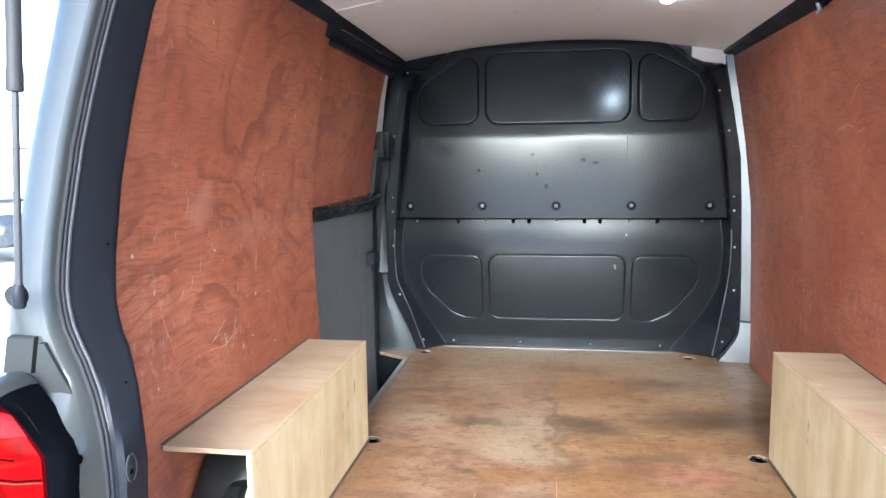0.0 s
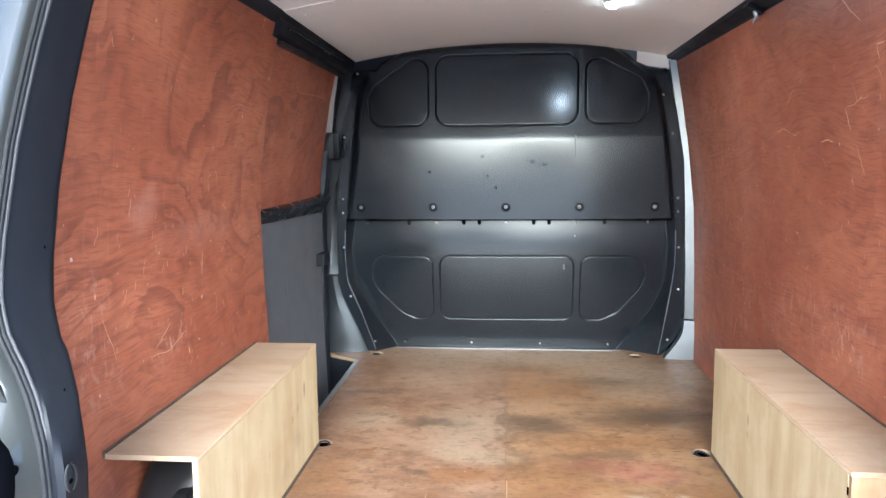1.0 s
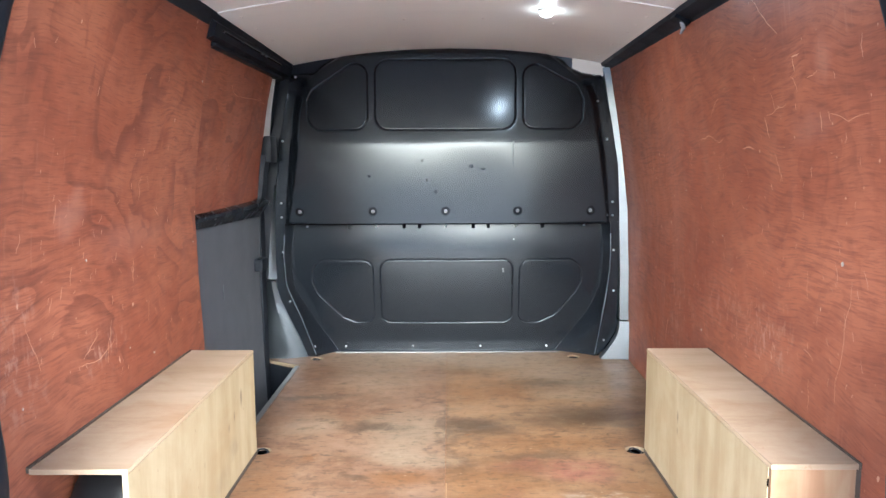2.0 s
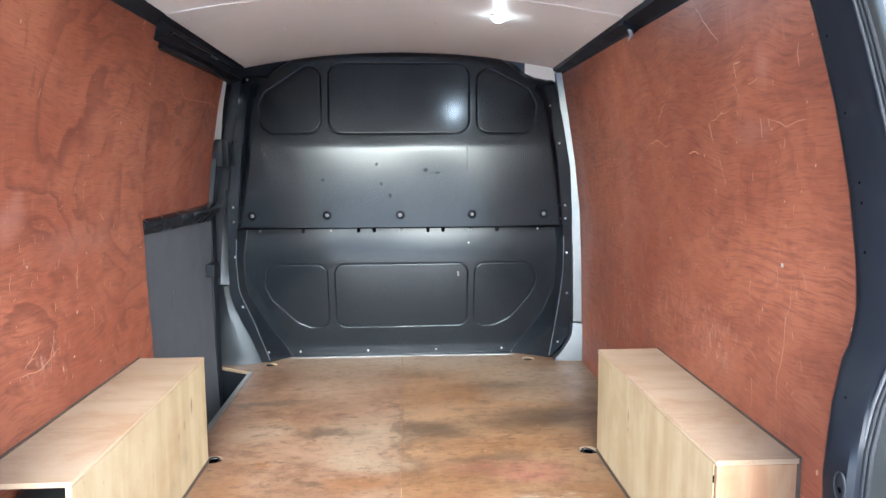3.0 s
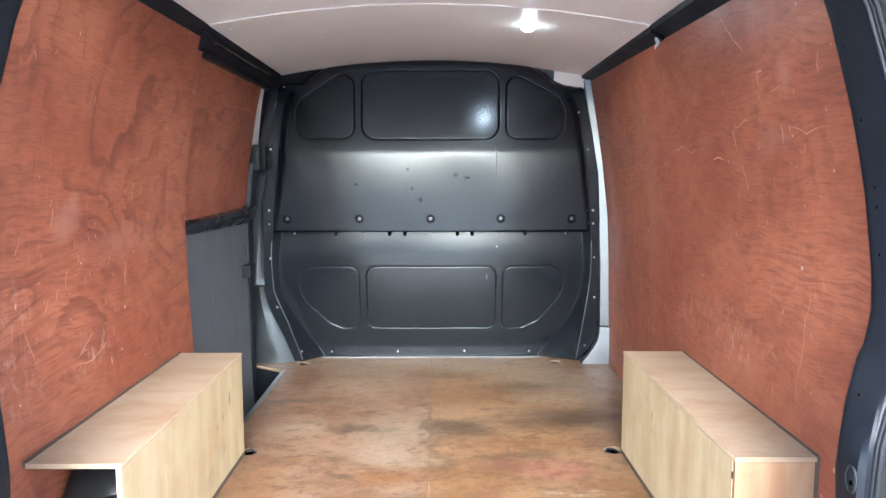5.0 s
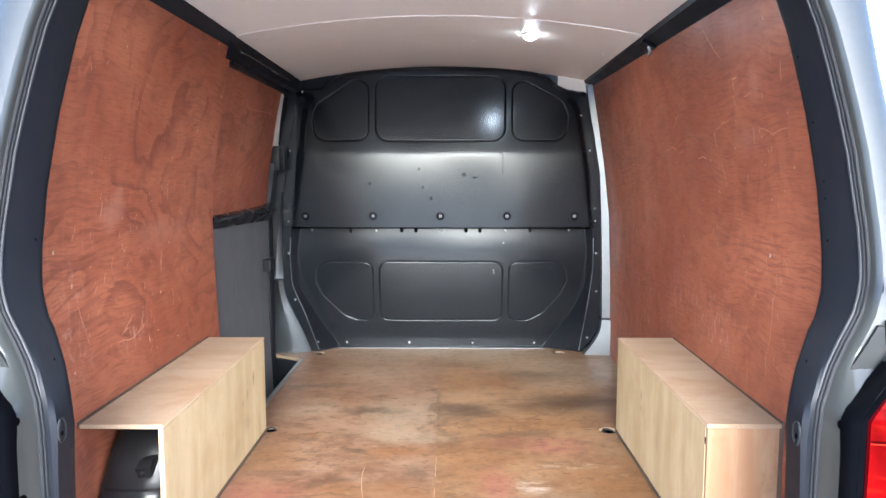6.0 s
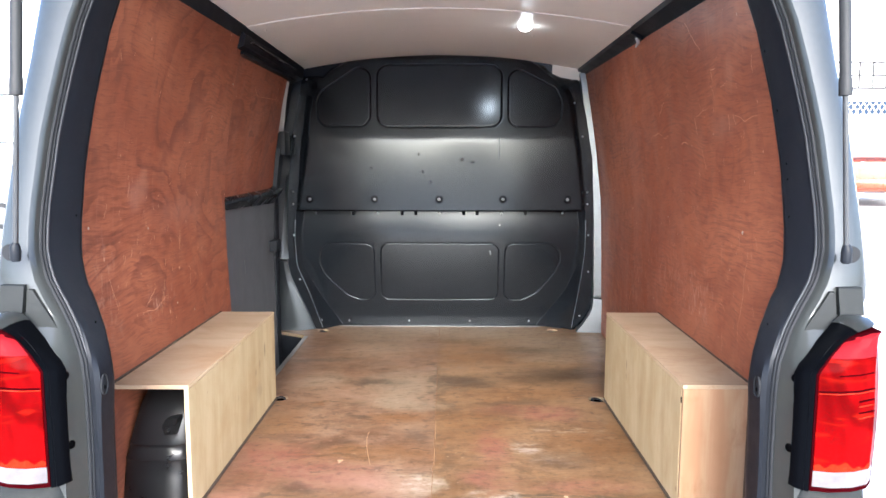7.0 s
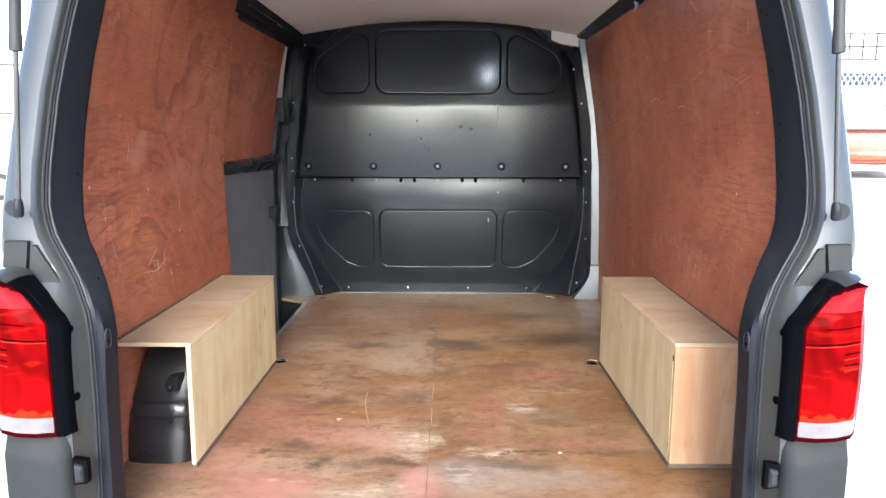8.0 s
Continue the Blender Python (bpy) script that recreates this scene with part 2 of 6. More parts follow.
    # grey-white spilled dust
    for x, y, rx, ry, f in mine(((0.27, 0.42, 0.05, 0.05, 0.85), (0.42, 0.59, 0.13, 0.022, 0.7), (0.36, 0.34, 0.08, 0.07, 0.45), (0.16, 0.11, 0.07, 0.045, 0.95), (0.17, -0.06, 0.20, 0.09, 0.75),
                            (0.37, -0.04, 0.10, 0.05, 0.6), (0.05, -0.02, 0.06, 0.06, 0.5), (0.55, 0.5, 0.12, 0.02, 0.4))):
        c = n.mix(n.math("MULTIPLY", n.math("MULTIPLY", stain(x, y, rx, ry, 0.9), dry), f), c, (0.56, 0.43, 0.335))
    c = n.mix(n.math("MULTIPLY", n.step(streak, 0.53, 0.76), 0.46), c, (0.130, 0.080, 0.042))
    c = n.mix(n.math("MULTIPLY", n.step(fine, 0.50, 0.75), 0.36), c, (0.17, 0.085, 0.040))
    ticks = n.noise(42, 2.0, 0.5, n.move((0.30, 1.7, 1), (4, 4, 0)))
    c = n.mix(n.math("MULTIPLY", n.step(ticks, 0.69, 0.74), 0.6), c, (0.05, 0.034, 0.022))
    pits = n.noise(38, 5.0, 0.75, n.move((0.8, 1.2, 1), (9, 4, 0)))
    c = n.mix(n.math("MULTIPLY", n.step(pits, 0.52, 0.68), 0.60), c, (0.150, 0.085, 0.045))
    c = n.mix(n.math("MULTIPLY", n.step(pits, 0.43, 0.27), 0.36), c, (0.72, 0.54, 0.40))
    c = n.mix(n.math("MULTIPLY", n.step(dab, 0.51, 0.68), 0.48), c, (0.165, 0.090, 0.048))
    chips = n.noise(60, 2.0, 0.5, n.move((0.8, 1.2, 1), (1, 9, 0)))
    c = n.mix(n.math("MULTIPLY", n.step(chips, 0.73, 0.76), 0.8), c, (0.72, 0.56, 0.42))
    c = n.mix(1.0, c, (0.326, 0.336, 0.340), "MULTIPLY")        # a film of grey dirt over all
    # grey wash and pink dust by the sill
    for x, y, rx, ry, f in mine(((0.15, -0.05, 0.20, 0.09, 0.38), (0.37, -0.05, 0.13, 0.06, 0.28), (0.05, 0.0, 0.08, 0.07, 0.3))):
        c = n.mix(n.math("MULTIPLY", stain(x, y, rx, ry, 0.9), f), c, (0.185, 0.155, 0.140))
    for x, y, rx, ry, f in mine(((-0.40, -0.09, 0.16, 0.07, 0.5), (-0.55, 0.02, 0.12, 0.08, 0.35), (-0.18, 0.17, 0.14, 0.06, 0.35), (-0.03, -0.08, 0.05, 0.10, 0.5))):
        c = n.mix(n.math("MULTIPLY", stain(x, y, rx, ry, 0.9), f), c, (0.30, 0.150, 0.120))
    # white paint and plaster smears on top of the dirt
    for x, y, rx, ry, f in mine(((-0.045, 0.20, 0.035, 0.06, 0.85), (-0.05, 0.10, 0.04, 0.03, 0.5), (0.155, 0.11, 0.06, 0.028, 0.85), (0.27, 0.42, 0.045, 0.040, 0.6), (0.42, 0.59, 0.12, 0.012, 0.5), (0.30, 0.52, 0.05, 0.012, 0.4),
                            (-0.14, -0.12, 0.10, 0.045, 0.6), (0.06, -0.02, 0.035, 0.035, 0.5), (-0.40, -0.05, 0.10, 0.012, 0.5))):
        c = n.mix(n.math("MULTIPLY", n.math("MULTIPLY", stain(x, y, rx, ry, 0.95), dry), f), c, (0.33, 0.275, 0.22))
    return n.done(c, n.step(streak, 0.3, 0.7, 0.58, 0.42), n.math("ADD", fine, grain), 0.0006, 0.5)


def box_ply(name, tone, axis, stain=0.3, marks=(), bands=0.0):
    """Pale new plywood, the grain along the given axis."""
    n = Nodes(name, 0.55, 0.0, 0.35)
    s = {"x": (0.3, 2.2, 2.2), "y": (2.2, 0.3, 2.2), "z": (2.2, 2.2, 0.3)}[axis]
    grain = n.noise(5, 6.0, 0.62, n.move(s), 0.8)
    fine = n.noise(60, 4.0, 0.65, n.move(s))
    cloud = n.noise(4.0, 6.0, 0.65, n.move((1, 1, 1), (3, 1, 4)), 0.5)
    rub = n.noise(7.0, 6.0, 0.7, n.move(tuple(0.4 + 0.35 * v for v in s), (1, 7, 2)))
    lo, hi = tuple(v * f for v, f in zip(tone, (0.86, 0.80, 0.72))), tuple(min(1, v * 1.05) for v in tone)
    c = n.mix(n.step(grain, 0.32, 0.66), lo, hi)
    c = n.mix(n.math("MULTIPLY", n.step(fine, 0.5, 0.8), 0.12), c, tuple(v * 0.6 for v in tone))
    c = n.mix(n.math("MULTIPLY", n.step(cloud, 0.46, 0.70), stain), c, tuple(v * f for v, f in zip(tone, (0.78, 0.60, 0.45))))
    c = n.mix(n.math("MULTIPLY", n.step(rub, 0.56, 0.76), stain), c, tuple(v * f for v, f in zip(tone, (0.60, 0.44, 0.33))))
    c = n.mix(n.math("MULTIPLY", n.step(rub, 0.42, 0.28), 0.25), c, tuple(min(1, v * f) for v, f in zip(tone, (1.12, 1.14, 1.2))))
    if bands:
        wide = n.noise(9.0, 4.0, 0.6, n.move((2.0, 2.0, 0.22), (6, 2, 3)), 0.4)
        c = n.mix(n.math("MULTIPLY", n.step(wide, 0.48, 0.64), bands), c, tuple(v * f for v, f in zip(tone, (0.80, 0.56, 0.46))))
    speck = n.noise(70, 1.0, 0.4, n.move((1, 1, 0.7), (4, 3, 2)))
    c = n.mix(n.math("MULTIPLY", n.step(speck, 0.77, 0.80), 0.4), c, (0.20, 0.11, 0.06))
    for x, y, z, ry, rz, f in marks:
        c = n.mix(n.math("MULTIPLY", n.math("MULTIPLY", n.blob(x, y, z, 0.04, ry, rz, 0.9, 0.45, 35.0), n.step(rub, 0.30, 0.55)), f), c, (0.13, 0.085, 0.050))
    return n.done(c, n.step(cloud, 0.3, 0.7, 0.45, 0.6), fine, 0.0004, 0.5)


def black_steel():
    n = Nodes("satin_black_steel", 0.24, 0.0, 0.44)
    cloud = n.noise(2.0, 4.0, 0.5)
    dust = n.noise(9.0, 6.0, 0.7)
    c = n.mix(n.step(cloud, 0.3, 0.7), (0.0066, 0.0081, 0.0108), (0.0080, 0.0098, 0.0128))
    n.b.inputs["Specular Tint"].default_value = (0.87, 0.94, 1.0, 1.0)
    r = n.step(n.math("ADD", n.math("MULTIPLY", cloud, 0.7), n.math("MULTIPLY", dust, 0.3)), 0.3, 0.7, 0.19, 0.25)
    # greasy finger marks dull the gloss
    film = 0.44
    for x, z, w, h in ((0.10, 1.50, 0.022, 0.016), (0.15, 1.49, 0.030, 0.010), (-0.12, 1.53, 0.014, 0.018), (-0.10, 1.44, 0.012, 0.018), (-0.06, 1.39, 0.014, 0.018), (-0.36, 1.46, 0.012, 0.012)):
        spot = n.blob(x, 1.9, z, w, 1, h, 0.98, 0.7, 30.0)
        film = n.math("SUBTRACT", film, n.math("MULTIPLY", spot, 0.16))
        c = n.mix(n.math("MULTIPLY", spot, 0.35), c, (0.006, 0.006, 0.006))
    c = n.mix(n.math("MULTIPLY", n.blob(0.585, 2.05, 0.71, 0.035, 1, 0.03, 0.98, 0.4, 20.0), 0.7), c, (0.002, 0.002, 0.002))
    n.put(n.b.inputs["Specular IOR Level"], film)
    run = n.blob(0.285, 1.92, 1.56, 0.003, 1, 0.09, 0.8, 0.2, 9.0)
    r = n.math("ADD", r, n.math("MULTIPLY", run, 0.12))
    return n.done(c, r)


def ceiling_board():
    n = Nodes("white_ceiling_board", 0.3)
    f = n.noise(2.0, 5.0)
    g = n.noise(5.0, 4.0, 0.6, n.move((0.3, 2, 1)))
    c = n.mix(f, (0.775, 0.745, 0.665), (0.835, 0.81, 0.735))
    c = n.mix(n.math("MULTIPLY", n.step(g, 0.5, 0.8), 0.08), c, (0.50, 0.46, 0.42))
    return n.done(c, n.step(f, 0.3, 0.7, 0.32, 0.40))


def paint(name, color, rough, metal=0.0, coat=0.6, spec=0.5, specks=False):
    n = Nodes(name, rough, metal, spec)
    f = n.noise(4.0, 5.0)
    dirt = n.noise(18.0, 6.0, 0.7)
    c = n.mix(f, tuple(v * 0.92 for v in color), tuple(v * 1.06 for v in color))
    c = n.mix(n.math("MULTIPLY", n.step(dirt, 0.55, 0.8), 0.10), c, (0.05, 0.048, 0.045))
    if specks:
        dots = n.noise(46, 1.0, 0.4)
        c = n.mix(n.math("MULTIPLY", n.step(dots, 0.80, 0.83), 0.6), c, (0.06, 0.06, 0.062))
        rub = n.noise(5.0, 6.0, 0.7, n.move((1, 1, 0.6), (3, 3, 1)))
        c = n.mix(n.math("MULTIPLY", n.step(rub, 0.56, 0.75), 0.5), c, (0.012, 0.0125, 0.0135))
    m = n.done(c, n.step(dirt, 0.3, 0.8, rough, rough + 0.15), None, coat=coat)
    n.b.inputs["Coat Roughness"].default_value = 0.07
    return m


def asphalt():
    n = Nodes("pale_concrete_yard", 0.85)
    f = n.noise(0.6, 6.0, 0.65)
    g = n.noise(40, 4.0, 0.7)
    c = n.mix(f, (0.42, 0.417, 0.406), (0.52, 0.516, 0.504))
    c = n.mix(n.math("MULTIPLY", n.step(g, 0.5, 0.8), 0.4), c, (0.28, 0.276, 0.268))
    return n.done(c, None, g, 0.004, 0.6)


def lens_red():
    n = Nodes("red_lamp_lens", 0.2, 0.0, 0.02)
    swirl = n.noise(6.0, 2.0, 0.4, n.move((1.2, 1, 0.6)), 1.6)
    facet = n.noise(16.0, 2.0, 0.5, n.move((0.5, 1, 2.2)), 0.5)
    c = n.mix(n.step(swirl, 0.40, 0.60), (0.050, 0.0002, 0.0004), (0.115, 0.0004, 0.0008))
    c = n.mix(n.step(facet, 0.56, 0.66, 0, 0.7), c, (0.15, 0.004, 0.0015))
    return n.done(c, 0.18, swirl, 0.003, 0.3)


def glow(name, color, strength):
    n = Nodes(name, 0.4)
    n.b.inputs["Emission Color"].default_value = (*color, 1)
    n.b.inputs["Emission Strength"].default_value = strength
    return n.done(color)


RED_PLY = red_ply("red_brown_plywood", -1, 0.58, 0.42, (0.215, 0.0630, 0.0318), (0.322, 0.1175, 0.0620))
RED_PLY_LINED = red_ply("lined_red_brown_plywood", 1, 0.24, 0.40, (0.228, 0.0675, 0.0335), (0.345, 0.1245, 0.0640))
FLOOR_LEFT, FLOOR_RIGHT = floor_ply("worn_pinkish_floor_plywood", -1), floor_ply("worn_brown_floor_plywood", 1)
STEEL_BLACK, CEIL = black_steel(), ceiling_board()
# knots and smears on the side boards, from each box's own middle: x, y, z, half sizes, strength
MARKS = ((0.085, 0.29, 0.235, 0.010, 0.030, 0.9), (0.085, 0.22, 0.20, 0.006, 0.016, 0.7), (0.085, 0.17, 0.185, 0.010, 0.014, 0.7), (0.085, -0.03, 0.165, 0.006, 0.010, 0.9), (0.085, 0.20, 0.11, 0.05, 0.035, 0.4),
         (0.085, 0.10, 0.06, 0.06, 0.04, 0.3), (-0.085, 0.13, 0.23, 0.007, 0.022, 0.8), (-0.085, 0.13, 0.19, 0.006, 0.012, 0.7), (-0.085, -0.04, 0.15, 0.02, 0.04, 0.3), (-0.085, -0.40, 0.055, 0.006, 0.010, 0.8))
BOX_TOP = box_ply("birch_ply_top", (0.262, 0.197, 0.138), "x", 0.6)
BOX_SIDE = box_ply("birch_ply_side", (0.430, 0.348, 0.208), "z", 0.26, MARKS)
PLY_EDGE = box_ply("ply_cut_edge", (0.45, 0.345, 0.222), "y")
PILLAR = paint("dark_blue_grey_primer", (0.0062, 0.0076, 0.0108), 0.42, coat=0.0, spec=0.22, specks=True)
BODY = paint("grey_body_paint", (0.0170, 0.0195, 0.0190), 0.55, coat=0.75, spec=0.28)
# the body paint, darkened for plates that mirror less sky
BODY_SHADED = paint("shaded_body_paint", (0.0098, 0.0114, 0.0117), 0.62, coat=0.0, spec=0.20)
# the silver post paint, its colour darkened for the shaded left post
SILVER_SHADED = paint("shaded_silver_paint", (0.080, 0.091, 0.100), 0.28, 0.85, coat=0.1)
SILVER = paint("silver_grey_paint", (0.16, 0.175, 0.185), 0.30, 0.85, coat=0.1)
BARE_SILVER = plain("pale_silver_paint", (0.62, 0.64, 0.65), 0.5, 0.0, vary=0.1)
DOOR_GREY = plain("charcoal_door_trim", (0.088, 0.093, 0.102), 0.55, vary=0.06, bump=0.0002)
PLASTIC = plain("black_plastic", (0.0105, 0.0122, 0.0158), 0.42, vary=0.2, bump=0.0002, spec=0.12)
GLOSS_PLASTIC = plain("shiny_black_plastic", (0.008, 0.008, 0.010), 0.25, vary=0.2, spec=0.35)
RUBBER = plain("grey_rubber_seal", (0.013, 0.014, 0.016), 0.6, vary=0.15, spec=0.15)
STRUT_GREY = plain("strut_grey_paint", (0.020, 0.021, 0.023), 0.55, vary=0.15, spec=0.2)
STRUT_ROD = plain("strut_rod_steel", (0.035, 0.037, 0.04), 0.35, 0.3)
LIP = plain("seal_lip", (0.040, 0.042, 0.046), 0.6, vary=0.15, spec=0.25)
FOAM_SHADE = plain("foam_and_shade_strip", (0.080, 0.062, 0.048), 0.9, vary=0.3, bump=0.001, spec=0.1)
ZINC = plain("zinc_screw", (0.36, 0.36, 0.35), 0.35, 0.9)
BOLT_STEEL = plain("bolt_steel", (0.13, 0.13, 0.135), 0.45, 0.8)
EDGE_GLINT = plain("edge_highlight", (0.105, 0.114, 0.126), 0.4, vary=0.4, scale=30)
ALU = plain("brushed_aluminium", (0.24, 0.24, 0.235), 0.45, 0.8)
EDGE_WHITE = plain("pale_board_edge", (0.80, 0.76, 0.70), 0.7, vary=0.05)
HOLE_EDGE = plain("dirty_ply_edge", (0.20, 0.15, 0.092), 0.8, vary=0.25, scale=60)
KNOT = plain("knot_brown", (0.16, 0.085, 0.045), 0.7, vary=0.3, scale=60)
DARK_HOLE = plain("dark_cavity", (0.0012, 0.0012, 0.0014), 0.9, spec=0.0)
SURROUND = plain("matt_black_surround", (0.0016, 0.0019, 0.0027), 0.4, vary=0.2, spec=0.015)
SCREW_PALE = plain("pale_plated_screw", (0.36, 0.31, 0.26), 0.5, 0.0, vary=0.1)
SCRATCH = plain("raw_scratch", (0.50, 0.27, 0.175), 0.7, vary=0.25, scale=40)
SCUFF = plain("pale_scuff", (0.43, 0.215, 0.142), 0.6, vary=0.3, scale=60)
VENEER = plain("torn_veneer", (0.36, 0.24, 0.15), 0.7, vary=0.2, scale=60)
ARCH_BLACK = plain("black_arch_coating", (0.0085, 0.0088, 0.0096), 0.30, vary=0.3, scale=14, coat=0.1, spec=0.4)
LENS_RED, LENS_WHITE = lens_red(), plain("clear_lamp_lens", (0.10, 0.090, 0.094), 0.12, vary=0.4, scale=30, coat=0.3)
LENS_DARK = plain("deep_red_rim", (0.016, 0.0006, 0.0014), 0.3, spec=0.0)
LENS_PINK = plain("pale_red_lens", (0.15, 0.0065, 0.0095), 0.3, vary=0.12, scale=12, spec=0.02)
LENS_AMBER = plain("amber_red_lens", (0.19, 0.009, 0.002), 0.25, vary=0.3, scale=40, spec=0.05)
LAMP_GLOW = glow("lamp_diffuser", (1.0, 0.97, 0.92), 9.0)
GROUND = asphalt()


# ---- building helpers ----
def part(name, bm, material, parent=None, label="", smooth=False):
    me = bpy.data.meshes.new(name)
    bmesh.ops.recalc_face_normals(bm, faces=bm.faces)
    bm.to_mesh(me)
    bm.free()
    for m in material if isinstance(material, (list, tuple)) else [material]:
        me.materials.append(m)
    if smooth:
        me.polygons.foreach_set("use_smooth", [True] * len(me.polygons))
        me.set_sharp_from_angle(angle=radians(35))
    ob = new(name, me)
    ob.parent = parent
    return tagged(ob, label)


def thing(name, label, category, kind="", group="", at=(0, 0, 0)):
    ob = new(name)
    ob.empty_display_size = 0.05
    ob.location = at
    return tagged(ob, label, category, group, kind)


def box(x0, x1, y0, y1, z0, z1, bevel=0.002):
    bm = bmesh.new()
    bmesh.ops.create_cube(bm, size=1.0, matrix=Matrix.Translation(((x0 + x1) / 2, (y0 + y1) / 2, (z0 + z1) / 2)) @ Matrix.Diagonal((x1 - x0, y1 - y0, z1 - z0, 1)))
    if bevel:
        bmesh.ops.bevel(bm, geom=list(bm.edges), offset=bevel, segments=2, affect="EDGES", profile=0.5)
    return bm


def prism(poly, z0, z1, bevel=0.0):
    """An upright prism over a plan polygon of (x, y)."""
    bm = bmesh.new()
    lo = [bm.verts.new((x, y, z0)) for x, y in poly]
    hi = [bm.verts.new((x, y, z1)) for x, y in poly]
    bm.faces.new(lo[::-1]), bm.faces.new(hi)
    n = len(poly)
    for i in range(n):
        bm.faces.new((lo[i], lo[(i + 1) % n], hi[(i + 1) % n], hi[i]))
    if bevel:
        bmesh.ops.bevel(bm, geom=list(bm.edges), offset=bevel, segments=2, affect="EDGES", profile=0.5)
    return bm


def loft(sections, close=False, cap=True):
    """Skin a list of equally long point rings or strips."""
    bm = bmesh.new()
    rows = [[bm.verts.new(p) for p in s] for s in sections]
    n = len(rows[0])
    for r0, r1 in zip(rows, rows[1:]):
        for i in range(n if close else n - 1):
            j = (i + 1) % n
            bm.faces.new((r0[i], r0[j], r1[j], r1[i]))
    if close and cap:
        bm.faces.new(rows[0][::-1]), bm.faces.new(rows[-1])
    return bm


def tube(points, radius, sides=10):
    """A round bar along points; radius is one number or one a point."""
    pts = [Vector(p) for p in points]
    span = pts[-1] - pts[0]
    upright = abs(span.z) > 0.6 * span.length
    rings = []
    for i, p in enumerate(pts):
        d = (pts[min(i + 1, len(pts) - 1)] - pts[max(i - 1, 0)]).normalized()
        u = d.cross(Vector((0, 1, 0) if upright else (0, 0, 1))).normalized()
        v = d.cross(u)
        r = radius[i] if isinstance(radius, (list, tuple)) else radius
        rings.append([p + r * (math.cos(a) * u + math.sin(a) * v) for a in (2 * math.pi * k / sides for k in range(sides))])
    return loft(rings, close=True)


def lerp(x, table):
    return float(np.interp(x, [t[0] for t in table], [t[1] for t in table]))


def dome(radius, height, axis="y", sides=12):
    """A low round screw or rivet head whose flat side lies at the origin."""
    rings = []
    for k in range(4):
        a = k / 3 * math.pi / 2 * 0.96
        rings.append([(radius * math.cos(a) * math.cos(b), radius * math.cos(a) * math.sin(b), height * math.sin(a)) for b in (2 * math.pi * i / sides for i in range(sides))])
    bm = loft(rings, close=True)
    turn = {"y": pose(0, 0, 0, 90), "-x": pose(0, 0, 0, 0, -90), "x": pose(0, 0, 0, 0, 90), "-z": pose(0, 0, 0, 180), "z": pose(0, 0, 0)}[axis]
    bmesh.ops.transform(bm, matrix=turn, verts=bm.verts)
    return bm


def heads(name, places, radius, height, axis, material, parent):
    """Screw heads that share one mesh."""
    first = part(name, dome(radius, height, axis), material, parent, smooth=True)
    first.location = places[0]
    for p in places[1:]:
        ob = new(name, first.data)
        ob.parent, ob.location = parent, p


def sheet(fx, outline, thick, ny=24, nz=40):
    """A bent board: fx(y, z) gives its visible face, outline(v) the y of both ends and z; thick goes outward along x."""
    bm = bmesh.new()
    front, back = [], []
    for j in range(nz + 1):
        y0, y1, z = outline(j / nz)
        f = [(fx(y, z), y, z) for y in (y0 + (y1 - y0) * i / ny for i in range(ny + 1))]
        front.append([bm.verts.new(p) for p in f])
        back.append([bm.verts.new((p[0] + thick, p[1], p[2])) for p in f])
    for grid in (front, back):
        for r0, r1 in zip(grid, grid[1:]):
            for i in range(ny):
                bm.faces.new((r0[i], r0[i + 1], r1[i + 1], r1[i]))
    rim_f = front[0] + [r[-1] for r in front[1:]] + front[-1][-2::-1] + [r[0] for r in front[-2:0:-1]]
    rim_b = back[0] + [r[-1] for r in back[1:]] + back[-1][-2::-1] + [r[0] for r in back[-2:0:-1]]
    for i in range(len(rim_f)):
        j = (i + 1) % len(rim_f)
        bm.faces.new((rim_f[i], rim_f[j], rim_b[j], rim_b[i]))
    return bm


def holed(poly, holes, z0, z1):
    """A flat board with round holes (x, y, radius)."""
    bm = bmesh.new()
    loops = [[bm.verts.new((x, y, z1)) for x, y in poly]]
    for x, y, r in holes:
        loops.append([bm.verts.new((x + r * math.cos(a), y + r * math.sin(a), z1)) for a in (2 * math.pi * k / 24 for k in range(24))])
    edges = [bm.edges.new((l[i], l[(i + 1) % len(l)])) for l in loops for i in range(len(l))]
    bmesh.ops.triangle_fill(bm, use_beauty=True, edges=edges)
    ext = bmesh.ops.extrude_face_region(bm, geom=list(bm.faces))
    bmesh.ops.translate(bm, vec=(0, 0, z0 - z1), verts=[v for v in ext["geom"] if isinstance(v, bmesh.types.BMVert)])
    return bm


# ---- the load space: sizes ----
CX = -0.008                       # centre line of the van
FLOOR = 0.60                      # top of the floor boards above the ground
BOX_Z = 0.938                     # top of the wheel boxes


def ceiling_z(x, y=1.0):
    return 2.034 - 0.010 * (y - 0.925) - 0.137 * (x - CX) ** 2


def lean(z):
    """The rear opening leans forward above the waist."""
    return 0.22 * max(0.0, z - 1.1)


LEFT_X = ((0.5, -0.812), (0.95, -0.814), (1.15, -0.822), (1.33, -0.823), (1.5, -0.804), (1.77, -0.753), (1.95, -0.706), (2.0, -0.69))
RIGHT_X = ((0.5, 0.790), (0.95, 0.788), (1.15, 0.789), (1.33, 0.786), (1.5, 0.778), (1.73, 0.757), (1.93, 0.735), (2.0, 0.725))


def left_x(y, z):
    return lerp(z, LEFT_X)


